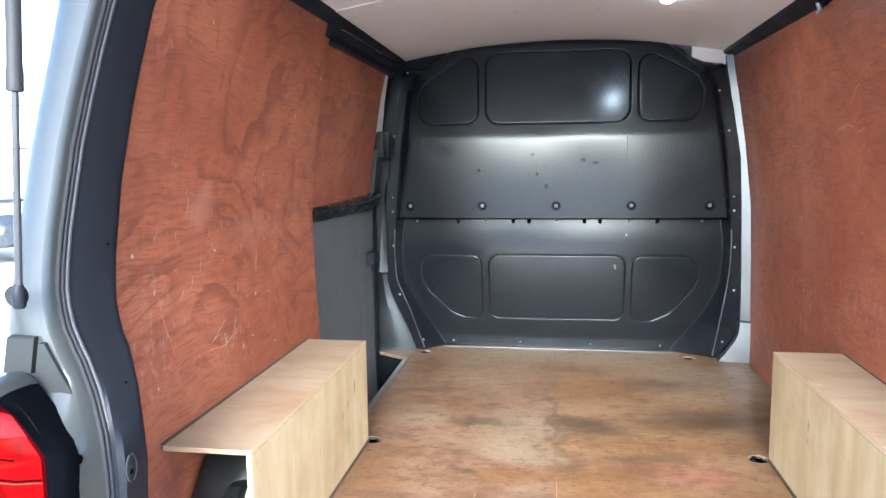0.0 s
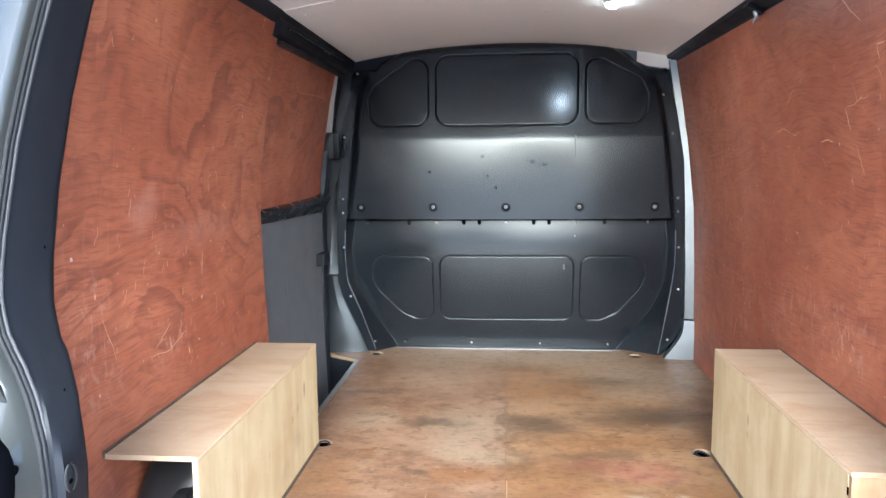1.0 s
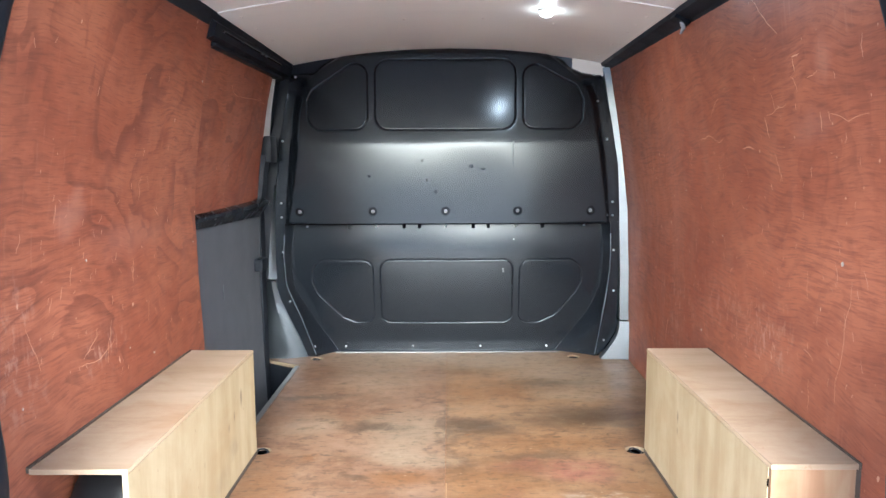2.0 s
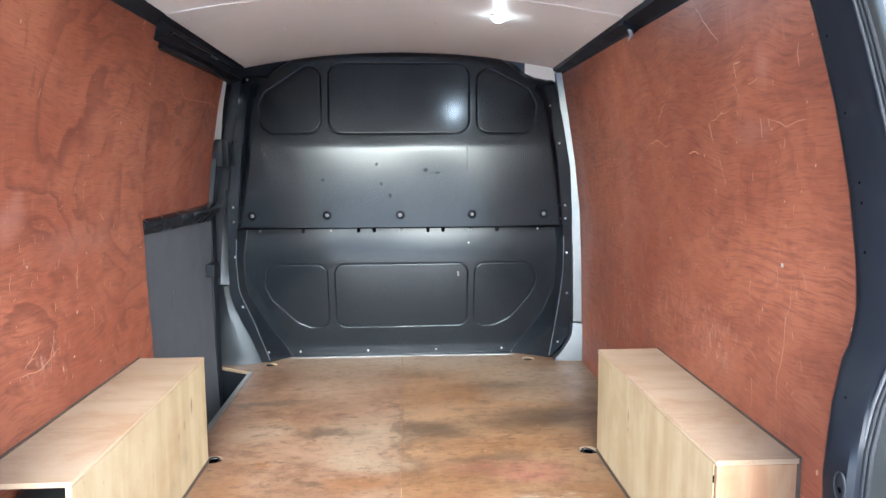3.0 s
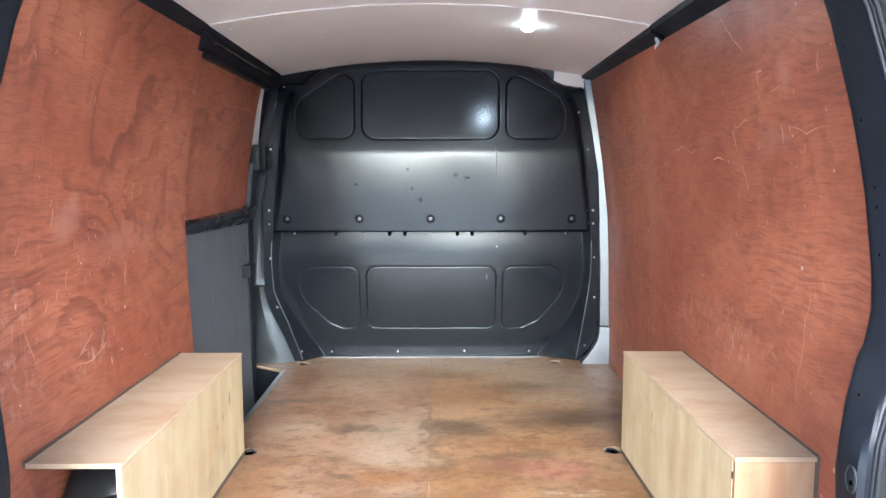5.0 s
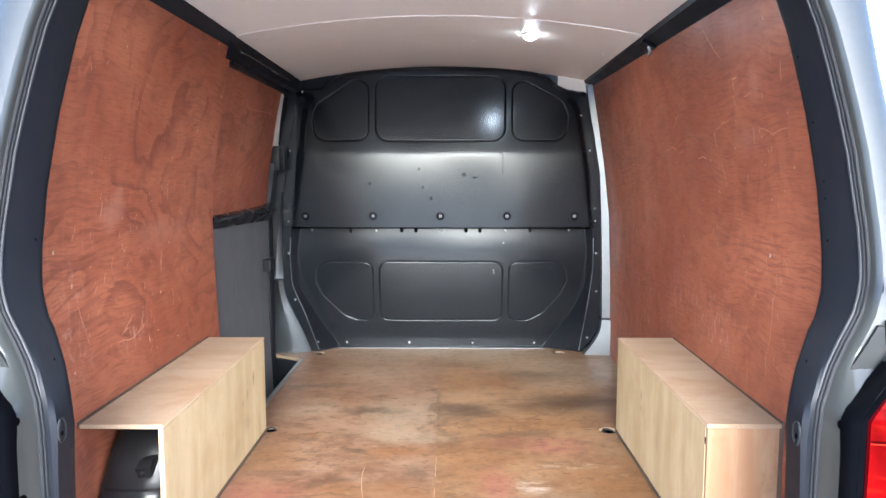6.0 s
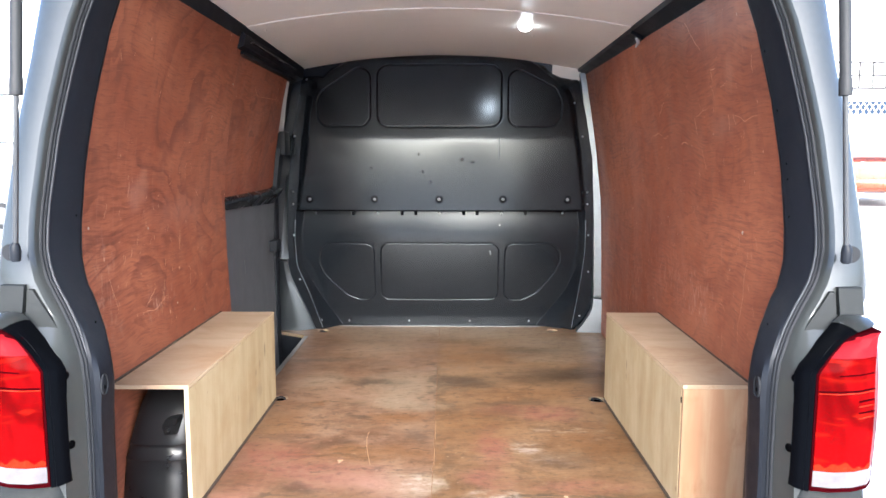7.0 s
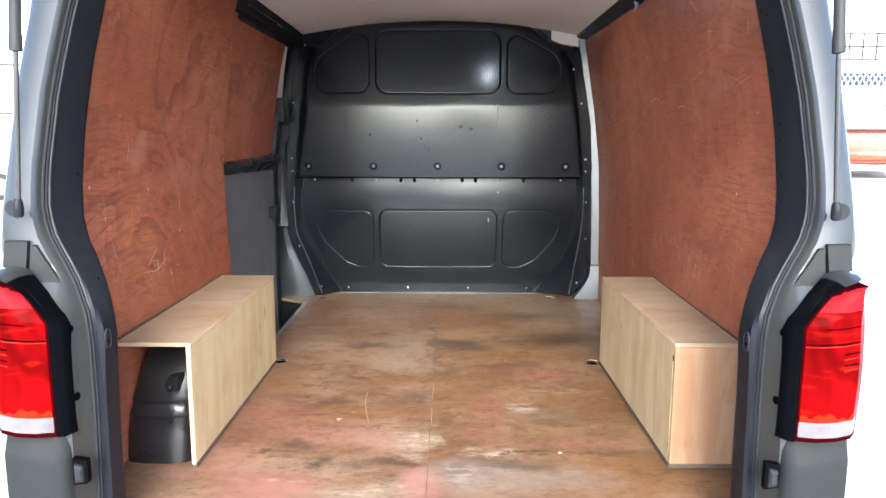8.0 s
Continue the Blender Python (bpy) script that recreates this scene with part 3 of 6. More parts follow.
def right_x(y, z):
    return lerp(z, RIGHT_X) + lerp(z, ((0.6, 0.022), (0.9, 0.021), (1.3, 0.014), (1.95, -0.008))) * y


# ---- floor ----
SEAM = -0.015
floor = tagged(thing("floor", "worn stained plywood load floor in two boards", "floor", "structure"), kind="structure")
RINGS = ((-0.606, 0.896, 0.030), (0.592, 0.898, 0.032), (-0.630, 1.985, 0.030), (0.585, 2.010, 0.030))
left_poly = [(-0.83, -0.33), (SEAM - 0.0011, -0.33), (SEAM - 0.0011, 2.115), (-0.60, 2.115), (-0.875, 2.07), (-0.875, 1.978), (-0.687, 1.866), (-0.687, 0.90), (-0.83, 0.86)]
right_poly = [(SEAM + 0.0011, -0.33), (0.815, -0.33), (0.85, 0.9), (0.87, 2.08), (0.60, 2.115), (SEAM + 0.0011, 2.115)]
part("floor_board", holed(left_poly, [r for r in RINGS if r[0] < 0], FLOOR - 0.012, FLOOR), FLOOR_LEFT, floor)
part("floor_board", holed(right_poly, [r for r in RINGS if r[0] > 0], FLOOR - 0.012, FLOOR), FLOOR_RIGHT, floor)
part("seam_filler", box(SEAM - 0.0010, SEAM + 0.0010, -0.32, 2.11, FLOOR - 0.009, FLOOR - 0.0035, 0), KNOT, floor, "dirt packed into the joint")
metal_poly = [(-0.687, -0.34), (0.86, -0.34), (0.88, 2.2), (-0.687, 2.2)]
part("metal_floor", prism(metal_poly, 0.50, FLOOR - 0.013), PLASTIC, floor, "dark steel floor under the boards")
part("metal_floor", prism([(-0.83, -0.34), (-0.6875, -0.34), (-0.6875, 0.92), (-0.83, 0.92)], 0.50, FLOOR - 0.013), PLASTIC, floor)
part("edge_trim", box(-0.707, -0.6875, 0.90, 1.858, FLOOR - 0.03, FLOOR + 0.003, 0.0015), ALU, floor, "brushed aluminium edge trim")
part("edge_trim", prism([(-0.690, 1.864), (-0.687, 1.870), (-0.872, 1.982), (-0.875, 1.976)], FLOOR - 0.014, FLOOR + 0.001), HOLE_EDGE, floor, "bare cut plywood edge")


def flake(points, z, material, label):
    bm = bmesh.new()
    lo = [bm.verts.new((x, y, FLOOR + 0.0003)) for x, y in points]
    hi = [bm.verts.new((x, y, FLOOR + z)) for x, y in points]
    bm.faces.new(hi)
    for a in range(len(lo)):
        b = (a + 1) % len(lo)
        bm.faces.new((lo[a], lo[b], hi[b], hi[a]))
    part("flake", bm, material, floor, label)


flake([(-0.303, 0.336), (-0.283, 0.336), (-0.294, 0.312)], 0.0012, VENEER, "pale torn veneer chip")
flake([(0.340, 0.101), (0.350, 0.101), (0.350, 0.109), (0.340, 0.109)], 0.002, VENEER, "small pale crumb")
for pts in ([(-0.232, 0.563), (-0.232, 0.50), (-0.226, 0.44), (-0.214, 0.37), (-0.201, 0.305)], [(-0.012, 0.66), (-0.012, 0.58), (-0.0115, 0.50)], [(-0.012, 0.42), (-0.012, 0.35), (-0.0115, 0.30)]):
    left = [(x - 0.0006, y) for x, y in pts]
    flake(left + [(x + 0.0006, y) for x, y in reversed(pts)], 0.0007, VENEER, "thin pale gouge in the board")
for x, y, w, l in ((-0.43, 0.10, 0.030, 0.003), (0.33, 0.105, 0.10, 0.0022), (-0.36, 0.375, 0.08, 0.002), (0.06, 1.03, 0.014, 0.003), (0.02, 0.47, 0.006, 0.02)):
    flake([(x - w, y - l), (x + w * 0.3, y - l * 1.3), (x + w, y + l * 0.4), (x - w * 0.4, y + l)], 0.0006, KNOT, "dark gouge in the board")


def lashing_ring(x, y, turn):
    t = thing("lashing_ring", "dark steel lashing ring sunk in a round floor hole", "lashing ring", group="floor lashing rings", at=(x, y, FLOOR - 0.013))
    cup = bmesh.new()
    bmesh.ops.create_cone(cup, cap_ends=True, segments=20, radius1=0.024, radius2=0.026, depth=0.004, matrix=Matrix.Translation((0, 0, 0.002)))
    part("cup", cup, DARK_HOLE, t)
    pts = [(0.019 * math.cos(a), 0.019 * math.sin(a), 0.008 + 0.004 * math.sin(a)) for a in (2 * math.pi * k / 20 for k in range(21))]
    part("ring", tube(pts, 0.003, 8), PLASTIC, t, "worn dark steel ring", True)
    t.rotation_euler = (0, 0, turn)


for i, (x, y, r) in enumerate(RINGS):
    lashing_ring(x, y, i)

for x, y, r in RINGS:
    rim = loft([[(x + (r - 0.0006) * math.cos(a), y + (r - 0.0006) * math.sin(a), z) for a in (2 * math.pi * k / 24 for k in range(24))] for z in (FLOOR - 0.0125, FLOOR - 0.0008)], close=True, cap=False)
    part("hole_rim", rim, HOLE_EDGE, floor, "bare plywood edge of a round hole", True)

# sunken side step
step = thing("side_step", "dark plastic side door step well below the floor", "step", "structure")
part("tread", box(-0.93, -0.709, 0.92, 2.02, 0.36, 0.38), PLASTIC, step)
part("riser", box(-0.708, -0.694, 0.92, 1.875, 0.36, FLOOR - 0.032, 0), PLASTIC, step)
part("end_wall", box(-0.93, -0.705, 0.905, 0.92, 0.36, FLOOR - 0.014, 0), PLASTIC, step)
part("end_wall", prism([(-0.709, 1.882), (-0.93, 2.018), (-0.93, 2.03), (-0.694, 1.892)], 0.36, FLOOR - 0.014), PLASTIC, step)


# ---- ply side walls ----
def left_outline(v):
    z = FLOOR + 0.001 + v * (1.957 - FLOOR)
    return -0.17 + lean(z) * 0.9, 1.005 - 0.075 * max(0, (z - 1.30) / 0.65) ** 0.8 if z > 1.3 else 1.005, z


def right_outline(v):
    z = FLOOR + 0.001 + v * (1.935 - FLOOR)
    return -0.17 + lean(z) * 0.9, lerp(z, ((0.6, 2.045), (1.1, 2.01), (1.9, 1.985))), z


wall_left = thing("wall_left", "red-brown varnished plywood lining, scuffed and scratched", "wall lining", "structure")
part("lining_board", sheet(left_x, left_outline, -0.006, 30, 44), RED_PLY, wall_left, smooth=True)
wall_right = thing("wall_right", "red-brown varnished plywood lining with pale scratches", "wall lining", "structure")
part("lining_board", sheet(right_x, right_outline, 0.006, 40, 44), RED_PLY_LINED, wall_right, smooth=True)


def scratch(wall, fx, points, width, inward, material=None):
    """A thin raw line scored into a wall board."""
    bm = bmesh.new()
    rows = []
    n = len(points)
    for i, (y, z) in enumerate(points):
        a, b = points[max(i - 1, 0)], points[min(i + 1, n - 1)]
        d = Vector((b[0] - a[0], b[1] - a[1])).normalized()
        w = width * 0.42 * (0.25 + 0.75 * math.sin(math.pi * (i + 0.6) / (n + 0.2)))
        rows.append([bm.verts.new((fx(yy, zz) + inward * 0.0006, yy, zz)) for yy, zz in ((y - d.y * w, z + d.x * w), (y + d.y * w, z - d.x * w))])
    for r0, r1 in zip(rows, rows[1:]):
        bm.faces.new((r0[0], r0[1], r1[1], r1[0]))
    if wall is None:
        return bm
    part("scratch", bm, material or SCRATCH, wall)


def line(y0, z0, y1, z1, bow=0.0, n=7):
    out = []
    rnd = random.Random(int(1000 * (abs(y0) + z0)))
    for i in range(n):
        t = i / (n - 1)
        b = bow * math.sin(math.pi * t) + rnd.uniform(-0.035, 0.035) * (0 < i < n - 1)
        out.append((y0 + (y1 - y0) * t - (z1 - z0) * b, z0 + (z1 - z0) * t + (y1 - y0) * b))
    return out


# scratches: y, z of both ends, bow, width
RIGHT_MARKS = [(0.499, 1.903, 0.382, 1.803, 0.08, 0.0030), (0.322, 1.741, 0.288, 1.744, 0.0, 0.0040), (0.318, 1.738, 0.310, 1.710, 0.1, 0.0035), (0.471, 1.621, 0.451, 1.569, 0.0, 0.0040),
               (0.428, 1.534, 0.391, 1.466, 0.0, 0.0025), (0.931, 1.580, 0.80, 1.575, -0.2, 0.0025), (0.80, 1.575, 0.744, 1.578, 0.3, 0.0020), (0.612, 1.548, 0.543, 1.545, -0.15, 0.0040),
               (0.461, 1.624, 0.359, 1.642, 0.05, 0.0018), (0.759, 1.691, 0.825, 1.643, 0.2, 0.0022), (0.453, 1.461, 0.445, 1.444, 0.0, 0.0030), (0.175, 1.61, 0.035, 1.60, 0.22, 0.0014),
               (0.257, 1.689, 0.212, 1.701, 0.1, 0.0018), (0.210, 1.615, 0.205, 1.573, 0.0, 0.0030), (1.319, 0.934, 1.349, 0.844, 0.15, 0.0040), (0.269, 1.274, 0.266, 1.205, 0.0, 0.0015),
               (0.091, 1.277, 0.131, 1.018, 0.03, 0.0015), (0.509, 1.020, 0.498, 1.006, 0.0, 0.0030), (0.430, 1.072, 0.424, 1.060, 0.0, 0.0040), (0.245, 1.035, 0.238, 0.960, 0.0, 0.0015)]
LEFT_MARKS = [(0.535, 1.274, 0.528, 1.212, 0.0, 0.0030), (0.239, 1.070, 0.407, 1.091, -0.2, 0.0022), (0.270, 1.089, 0.330, 1.125, 0.0, 0.0025), (0.150, 1.241, 0.135, 1.213, 0.1, 0.0020),
              (0.668, 1.395, 0.70, 1.37, 0.1, 0.0025), (0.05, 1.20, 0.09, 1.10, 0.1, 0.0014), (0.36, 1.04, 0.40, 1.14, 0.1, 0.0016), (0.62, 1.16, 0.60, 1.09, 0.0, 0.0015)]


for y0, z0, y1, z1, bow, w in RIGHT_MARKS:
    scratch(wall_right, right_x, line(y0, z0, y1, z1, bow * 0.4), w, -1)
for y0, z0, y1, z1, bow, w in LEFT_MARKS:
    scratch(wall_left, left_x, line(y0, z0, y1, z1, bow * 0.4), w, 1)
rub_marks = random.Random(71)
for k in range(190):
    wall, fx, inward = ((wall_right, right_x, -1), (wall_left, left_x, 1))[k % 13 > 7]
    y = rub_marks.betavariate(1.3, 2.2) * (1.5 if inward < 0 else 0.95) + 0.02
    z = 0.98 + rub_marks.betavariate(1.6, 2.4) * 0.85
    long = rub_marks.uniform(0.006, 0.022) * (2.2 if rub_marks.random() < 0.2 else 1.0)
    turn = rub_marks.gauss(1.45, 0.45)
    scratch(wall, fx, line(y, z, y + long * math.cos(turn), z + long * math.sin(turn), rub_marks.uniform(-0.15, 0.15), 5), rub_marks.uniform(0.0011, 0.0028), inward, SCUFF)
# a rubbed patch low on the wall
for k in range(36):
    y, z, long, turn = rub_marks.gauss(0.60, 0.09), rub_marks.gauss(1.04, 0.05), rub_marks.uniform(0.006, 0.020), rub_marks.gauss(1.3, 0.7)
    scratch(wall_right, right_x, line(y, z, y + long * math.cos(turn), z + long * math.sin(turn), 0.1, 5), rub_marks.uniform(0.0010, 0.0022), -1, SCUFF)
heads("screw", [(right_x(y, z), y, z) for y, z in ((0.78, 1.30), (1.1, 1.42), (0.95, 0.98), (1.62, 1.36))], 0.0030, 0.0012, "-x", SCREW_PALE, wall_right)
heads("screw", [(left_x(y, z), y, z) for y, z in ((0.97, 1.27), (0.48, 1.05), (0.3, 1.30), (0.62, 1.0), (0.02, 1.05))], 0.0030, 0.0012, "x", SCREW_PALE, wall_left)
heads("screw", [(right_x(y, z), y, z) for y, z in ((0.129, 1.308),)], 0.0052, 0.0015, "-x", SCREW_PALE, wall_right)
heads("screw", [(left_x(y, z), y, z) for y, z in ((-0.034, 1.331), (0.925, 1.768))], 0.0052, 0.0015, "x", SCREW_PALE, wall_left)

# ---- ceiling ----
CEIL_SEAM = 0.925


def ceiling():
    bm = bmesh.new()
    n = 36

    def strip(y0, y1, drop, half):
        rows = []
        for y in (y0, y1):
            for up in (0, 0.0036):
                rows.append([bm.verts.new((x, y, ceiling_z(x, y) - drop + up)) for x in (CX - half + 2 * half * i / n for i in range(n + 1))])
        lo0, hi0, lo1, hi1 = rows
        for i in range(n):
            bm.faces.new((lo0[i], lo0[i + 1], lo1[i + 1], lo1[i]))
            bm.faces.new((hi0[i], hi1[i], hi1[i + 1], hi0[i + 1]))
            for p, q, m in ((lo0, hi0, 1), (lo1, hi1, 0)):
                f = bm.faces.new((p[i], p[i + 1], q[i + 1], q[i]))
                f.material_index = m
        for k in (0, n):
            bm.faces.new((lo0[k], lo1[k], hi1[k], hi0[k]))

    strip(-0.18, CEIL_SEAM + 0.05, -0.0042, 0.715)
    strip(CEIL_SEAM, 1.99, 0.0, 0.715)
    spots = [(x, 1.335) for x in (-0.412, -0.158, 0.125, 0.378)] + [(0.635, y) for y in (1.06, 1.19, 1.32, 1.56, 1.80)] + [(-0.655, y) for y in (1.02, 1.2, 1.42, 1.75)]
    spots += [(-0.44, 1.9), (0.42, 1.9)] + [(x, 0.45) for x in (-0.4, -0.13, 0.13, 0.4)]
    for x, y in spots:
        d = dome(0.0066, 0.0028, "-z")
        bmesh.ops.translate(d, vec=(x, y, ceiling_z(x, y) + (0.0042 if y < CEIL_SEAM else 0)), verts=d.verts)
        tmp = bpy.data.meshes.new("tmp")
        d.to_mesh(tmp)
        d.free()
        count = len(bm.faces)
        bm.from_mesh(tmp)
        bpy.data.meshes.remove(tmp)
        bm.faces.ensure_lookup_table()
        for f in bm.faces[count:]:
            f.material_index = 2
    return bm


tagged(part("ceiling", ceiling(), [CEIL, EDGE_WHITE, EDGE_WHITE], label="glossy off-white curved ceiling board with screws", smooth=True), category="ceiling", kind="structure")

light = thing("ceiling_lamp", "small round lit lamp on the ceiling board", "lamp", at=(LAMP[0], LAMP[1], ceiling_z(LAMP[0], LAMP[1])))
base = bmesh.new()
bmesh.ops.create_cone(base, cap_ends=True, segments=28, radius1=0.026, radius2=0.029, depth=0.006, matrix=Matrix.Translation((0, 0, -0.003)))
part("base", base, CEIL, light, "white base", True)
d = dome(0.0245, 0.017, "-z", 24)
bmesh.ops.translate(d, vec=(0, 0, -0.006), verts=d.verts)
part("diffuser", d, LAMP_GLOW, light, "glowing domed diffuser", True)


# ---- roof edge trims ----
def gutter(side, y0, y1, fx):
    ys = [y0 + (y1 - y0) * i / 16 for i in range(17)]
    rings = []
    for y in ys:
        x = fx(y, 1.935)
        inner = CX + side * 0.690
        top = ceiling_z(inner, y) + 0.002
        rings.append([(inner, y, top), (inner + side * 0.004, y, top - 0.016), (x - side * 0.004, y, 1.938), (x + side * 0.006, y, 1.920), (x + side * 0.03, y, 1.930), (x + side * 0.03, y, top)])
    return loft(rings, close=True)


trim_left = tagged(part("roof_trim", gutter(-1, -0.12, 1.96, left_x), PLASTIC, label="black roof edge trim along the ply wall", smooth=True), category="trim", kind="structure")
trim_right = tagged(part("roof_trim", gutter(1, -0.12, 2.0, right_x), PLASTIC, label="black roof edge trim along the ply wall", smooth=True), category="trim", kind="structure")

hook = thing("roof_hook", "black roof bracket with a bare metal tip", "hook", at=(0.712, 0.945, 1.935))
part("bracket", loft([[(-0.028, -0.03, 0.022), (0.016, -0.03, 0.0), (0.016, 0.02, 0.0), (-0.028, 0.02, 0.022)], [(-0.034, -0.03, 0.012), (0.010, -0.034, -0.012), (0.010, 0.024, -0.012), (-0.034, 0.024, 0.012)]], close=True), PLASTIC, hook)
part("tip", tube([(-0.006, -0.012, 0.0), (0.0, -0.012, -0.020), (-0.010, -0.014, -0.036)], [0.008, 0.007, 0.003], 8), ZINC, hook, "bare metal tip", True)

# ---- sliding side door ----
door = thing("sliding_door", "closed sliding door with charcoal lower trim and plywood upper panel", "door", at=(-0.85, 1.4, FLOOR))
OFF = Vector((0.85, -1.4, -FLOOR))


def dpart(name, bm, material, label="", smooth=False, parent=None):
    bmesh.ops.translate(bm, vec=OFF, verts=bm.verts)
    return part(name, bm, material, parent or door, label, smooth)


def door_x(y, z):
    return lerp(z, ((0.36, -0.845), (0.7, -0.858), (1.0, -0.864), (1.32, -0.852)))


def upper_x(y, z):
    return left_x(y, z) - 0.010


dpart("lower_panel", sheet(door_x, lambda v: (0.93, 1.895 + 0.01 * v, 0.372 + v * (1.335 - 0.372)), -0.02, 12, 20), DOOR_GREY, "charcoal door trim panel with a pale scrape", True)
dpart("upper_panel", sheet(upper_x, lambda v: (0.90, lerp(v, ((0, 1.785), (1, 1.735))), 1.315 + v * (1.905 - 1.315)), -0.006, 16, 24), RED_PLY, "red-brown plywood panel", True)
ledge = []
for y, zt, zb, deep in ((1.008, 1.353, 1.300, 0.0), (1.2, 1.355, 1.296, 0.004), (1.5, 1.359, 1.292, 0.010), (1.72, 1.364, 1.288, 0.018), (1.80, 1.376, 1.286, 0.022), (1.86, 1.372, 1.284, 0.020)):
    x = -0.842
    ledge.append([(x - 0.025, y, zt + 0.004), (x + 0.008, y, zt + 0.002), (x + 0.022 + deep, y, zt - 0.014), (x + 0.022 + deep, y, zt - 0.026), (x - 0.004, y, zb), (x - 0.025, y, zb)])
dpart("sill_ledge", loft(ledge, close=True), GLOSS_PLASTIC, "glossy black window sill ledge", True)
dpart("rail_cover", loft([[(-0.765, y, 1.872), (-0.698, y, 1.898), (-0.690, y, 1.936), (-0.715, y, 1.955), (-0.765, y, 1.955)] for y in (0.885, 0.89, 1.4, 1.92)], close=True), PLASTIC, "black sliding rail cover")
dpart("rail_rib", tube([(-0.6905, 0.95, 1.921), (-0.6905, 1.70, 1.921)], 0.004, 8), GLOSS_PLASTIC, "", True)
dpart("rail_foot", box(-0.75, -0.712, 0.93, 1.80, 1.874, 1.888, 0.004), PLASTIC)
dpart("front_edge", loft([[(lerp(z, ((0.36, -0.85), (1.0, -0.853), (1.35, -0.850), (1.64, -0.812), (1.9, -0.755))) + dx, y, z) for dx, y in ((-0.05, 1.895), (0.0, 1.900), (0.008, 1.935), (-0.05, 1.955))] for z in (0.37, 0.7, 1.0, 1.35, 1.64, 1.9)], close=True), PLASTIC, "black door edge seal", True)
dpart("corner_panel", sheet(lambda y, z: left_x(y, z) - 0.020, lambda v: (1.70, 1.90, 1.33 + v * 0.296), -0.006, 4, 8), PLASTIC)
dpart("corner_strip", sheet(lambda y, z: left_x(y, z) - 0.018, lambda v: (1.70, 1.900 - 0.09 * v, 1.628 + v * 0.269), -0.006, 4, 8), BARE_SILVER, "bare silver painted door corner")
for pts, w in (([(1.24, 1.793), (1.250, 1.782), (1.268, 1.771), (1.295, 1.763), (1.33, 1.760)], 0.0030), ([(1.33, 1.760), (1.42, 1.763), (1.53, 1.768), (1.634, 1.771)], 0.0022), ([(1.60, 1.78), (1.66, 1.768), (1.70, 1.760)], 0.0020)):
    dpart("scratch", scratch(None, upper_x, pts, w, 1), SCRATCH)
dpart("latch", box(-0.822, -0.766, 1.795, 1.895, 1.522, 1.636, 0.006), PLASTIC, "black door latch block", True)
dpart("latch_cover", loft([[(lerp(z, ((1.33, -0.83), (1.56, -0.80))) + dx, y, z) for dx, y in ((-0.03, 1.77), (0.012, 1.785), (0.012, 1.86), (-0.03, 1.87))] for z in (1.34, 1.45, 1.555)], close=True), PLASTIC)
dpart("guide_block", box(-0.860, -0.822, 1.80, 1.888, 1.045, 1.100, 0.004), PLASTIC)
dpart("scrape", box(door_x(0, 1.03) + 0.0, door_x(0, 1.03) + 0.0012, 1.372, 1.378, 1.00, 1.06, 0), SILVER, "pale scrape")

# ---- front posts beside the bulkhead ----
post_l = thing("b_pillar", "silver grey painted door post flaring to the floor", "door post", "structure")
part("upper_post", loft([[(x1 - w, 1.958, z), (x1, 1.970, z), (x1 + 0.01, 1.985, z), (x1 - w, 1.985, z)] for x1, w, z in ((-0.803, 0.036, 0.985), (-0.801, 0.033, 1.07), (-0.799, 0.024, 1.21), (-0.798, 0.010, 1.35), (-0.796, 0.003, 1.42))], close=True), SILVER_SHADED, post_l, smooth=True)
part("inner_post", loft([[(x1 - 0.075, 1.975, z), (x1 + 0.03, 1.985, z), (x1 + 0.03, 2.01, z), (x1 - 0.075, 2.01, z)] for x1, z in ((-0.800, 0.985), (-0.792, 1.40), (-0.757, 1.64), (-0.712, 1.96))], close=True), PLASTIC, post_l, "black post trim", True)
foot = []
for z, xr, yr in ((FLOOR + 0.002, -0.679, 2.016), (0.64, -0.692, 2.010), (0.72, -0.720, 1.996), (0.80, -0.755, 1.984), (0.88, -0.788, 1.974), (0.94, -0.804, 1.968), (0.977, -0.809, 1.965)):
    foot.append([(-0.866, 1.995, z), (-0.856, 1.975 + 0.02 * (0.977 - z), z), ((xr - 0.84) / 2, (yr + 1.97) / 2 - 0.012, z), (xr, yr, z), (xr, yr + 0.02, z), (-0.866, 2.06, z)])
part("foot", loft(foot, close=True), SILVER_SHADED, post_l, smooth=True)
post_r = thing("b_pillar", "silver grey painted post beside the black bulkhead", "door post", "structure")
part("upper_post", loft([[(right_x(1.98, z) - w, 1.955, z), (right_x(1.98, z) - 0.003, 1.95, z), (right_x(1.98, z) - 0.003, 2.0, z), (right_x(1.98, z) - w, 2.0, z)] for z, w in ((0.79, 0.042), (1.04, 0.041), (1.3, 0.039), (1.55, 0.035), (1.75, 0.032), (1.9, 0.030), (1.935, 0.029))], close=True), SILVER, post_r, smooth=True)
foot = []
for z, w in ((FLOOR + 0.002, 0.128), (0.616, 0.120), (0.645, 0.095), (0.67, 0.078), (0.70, 0.060), (0.732, 0.046), (0.782, 0.043)):
    x = right_x(1.98, z)
    foot.append([(x - w, 1.958, z), (x + 0.004, 1.945, z), (x + 0.004, 2.0, z), (x - w, 2.0, z)])
part("foot", loft(foot, close=True), SILVER, post_r, smooth=True)

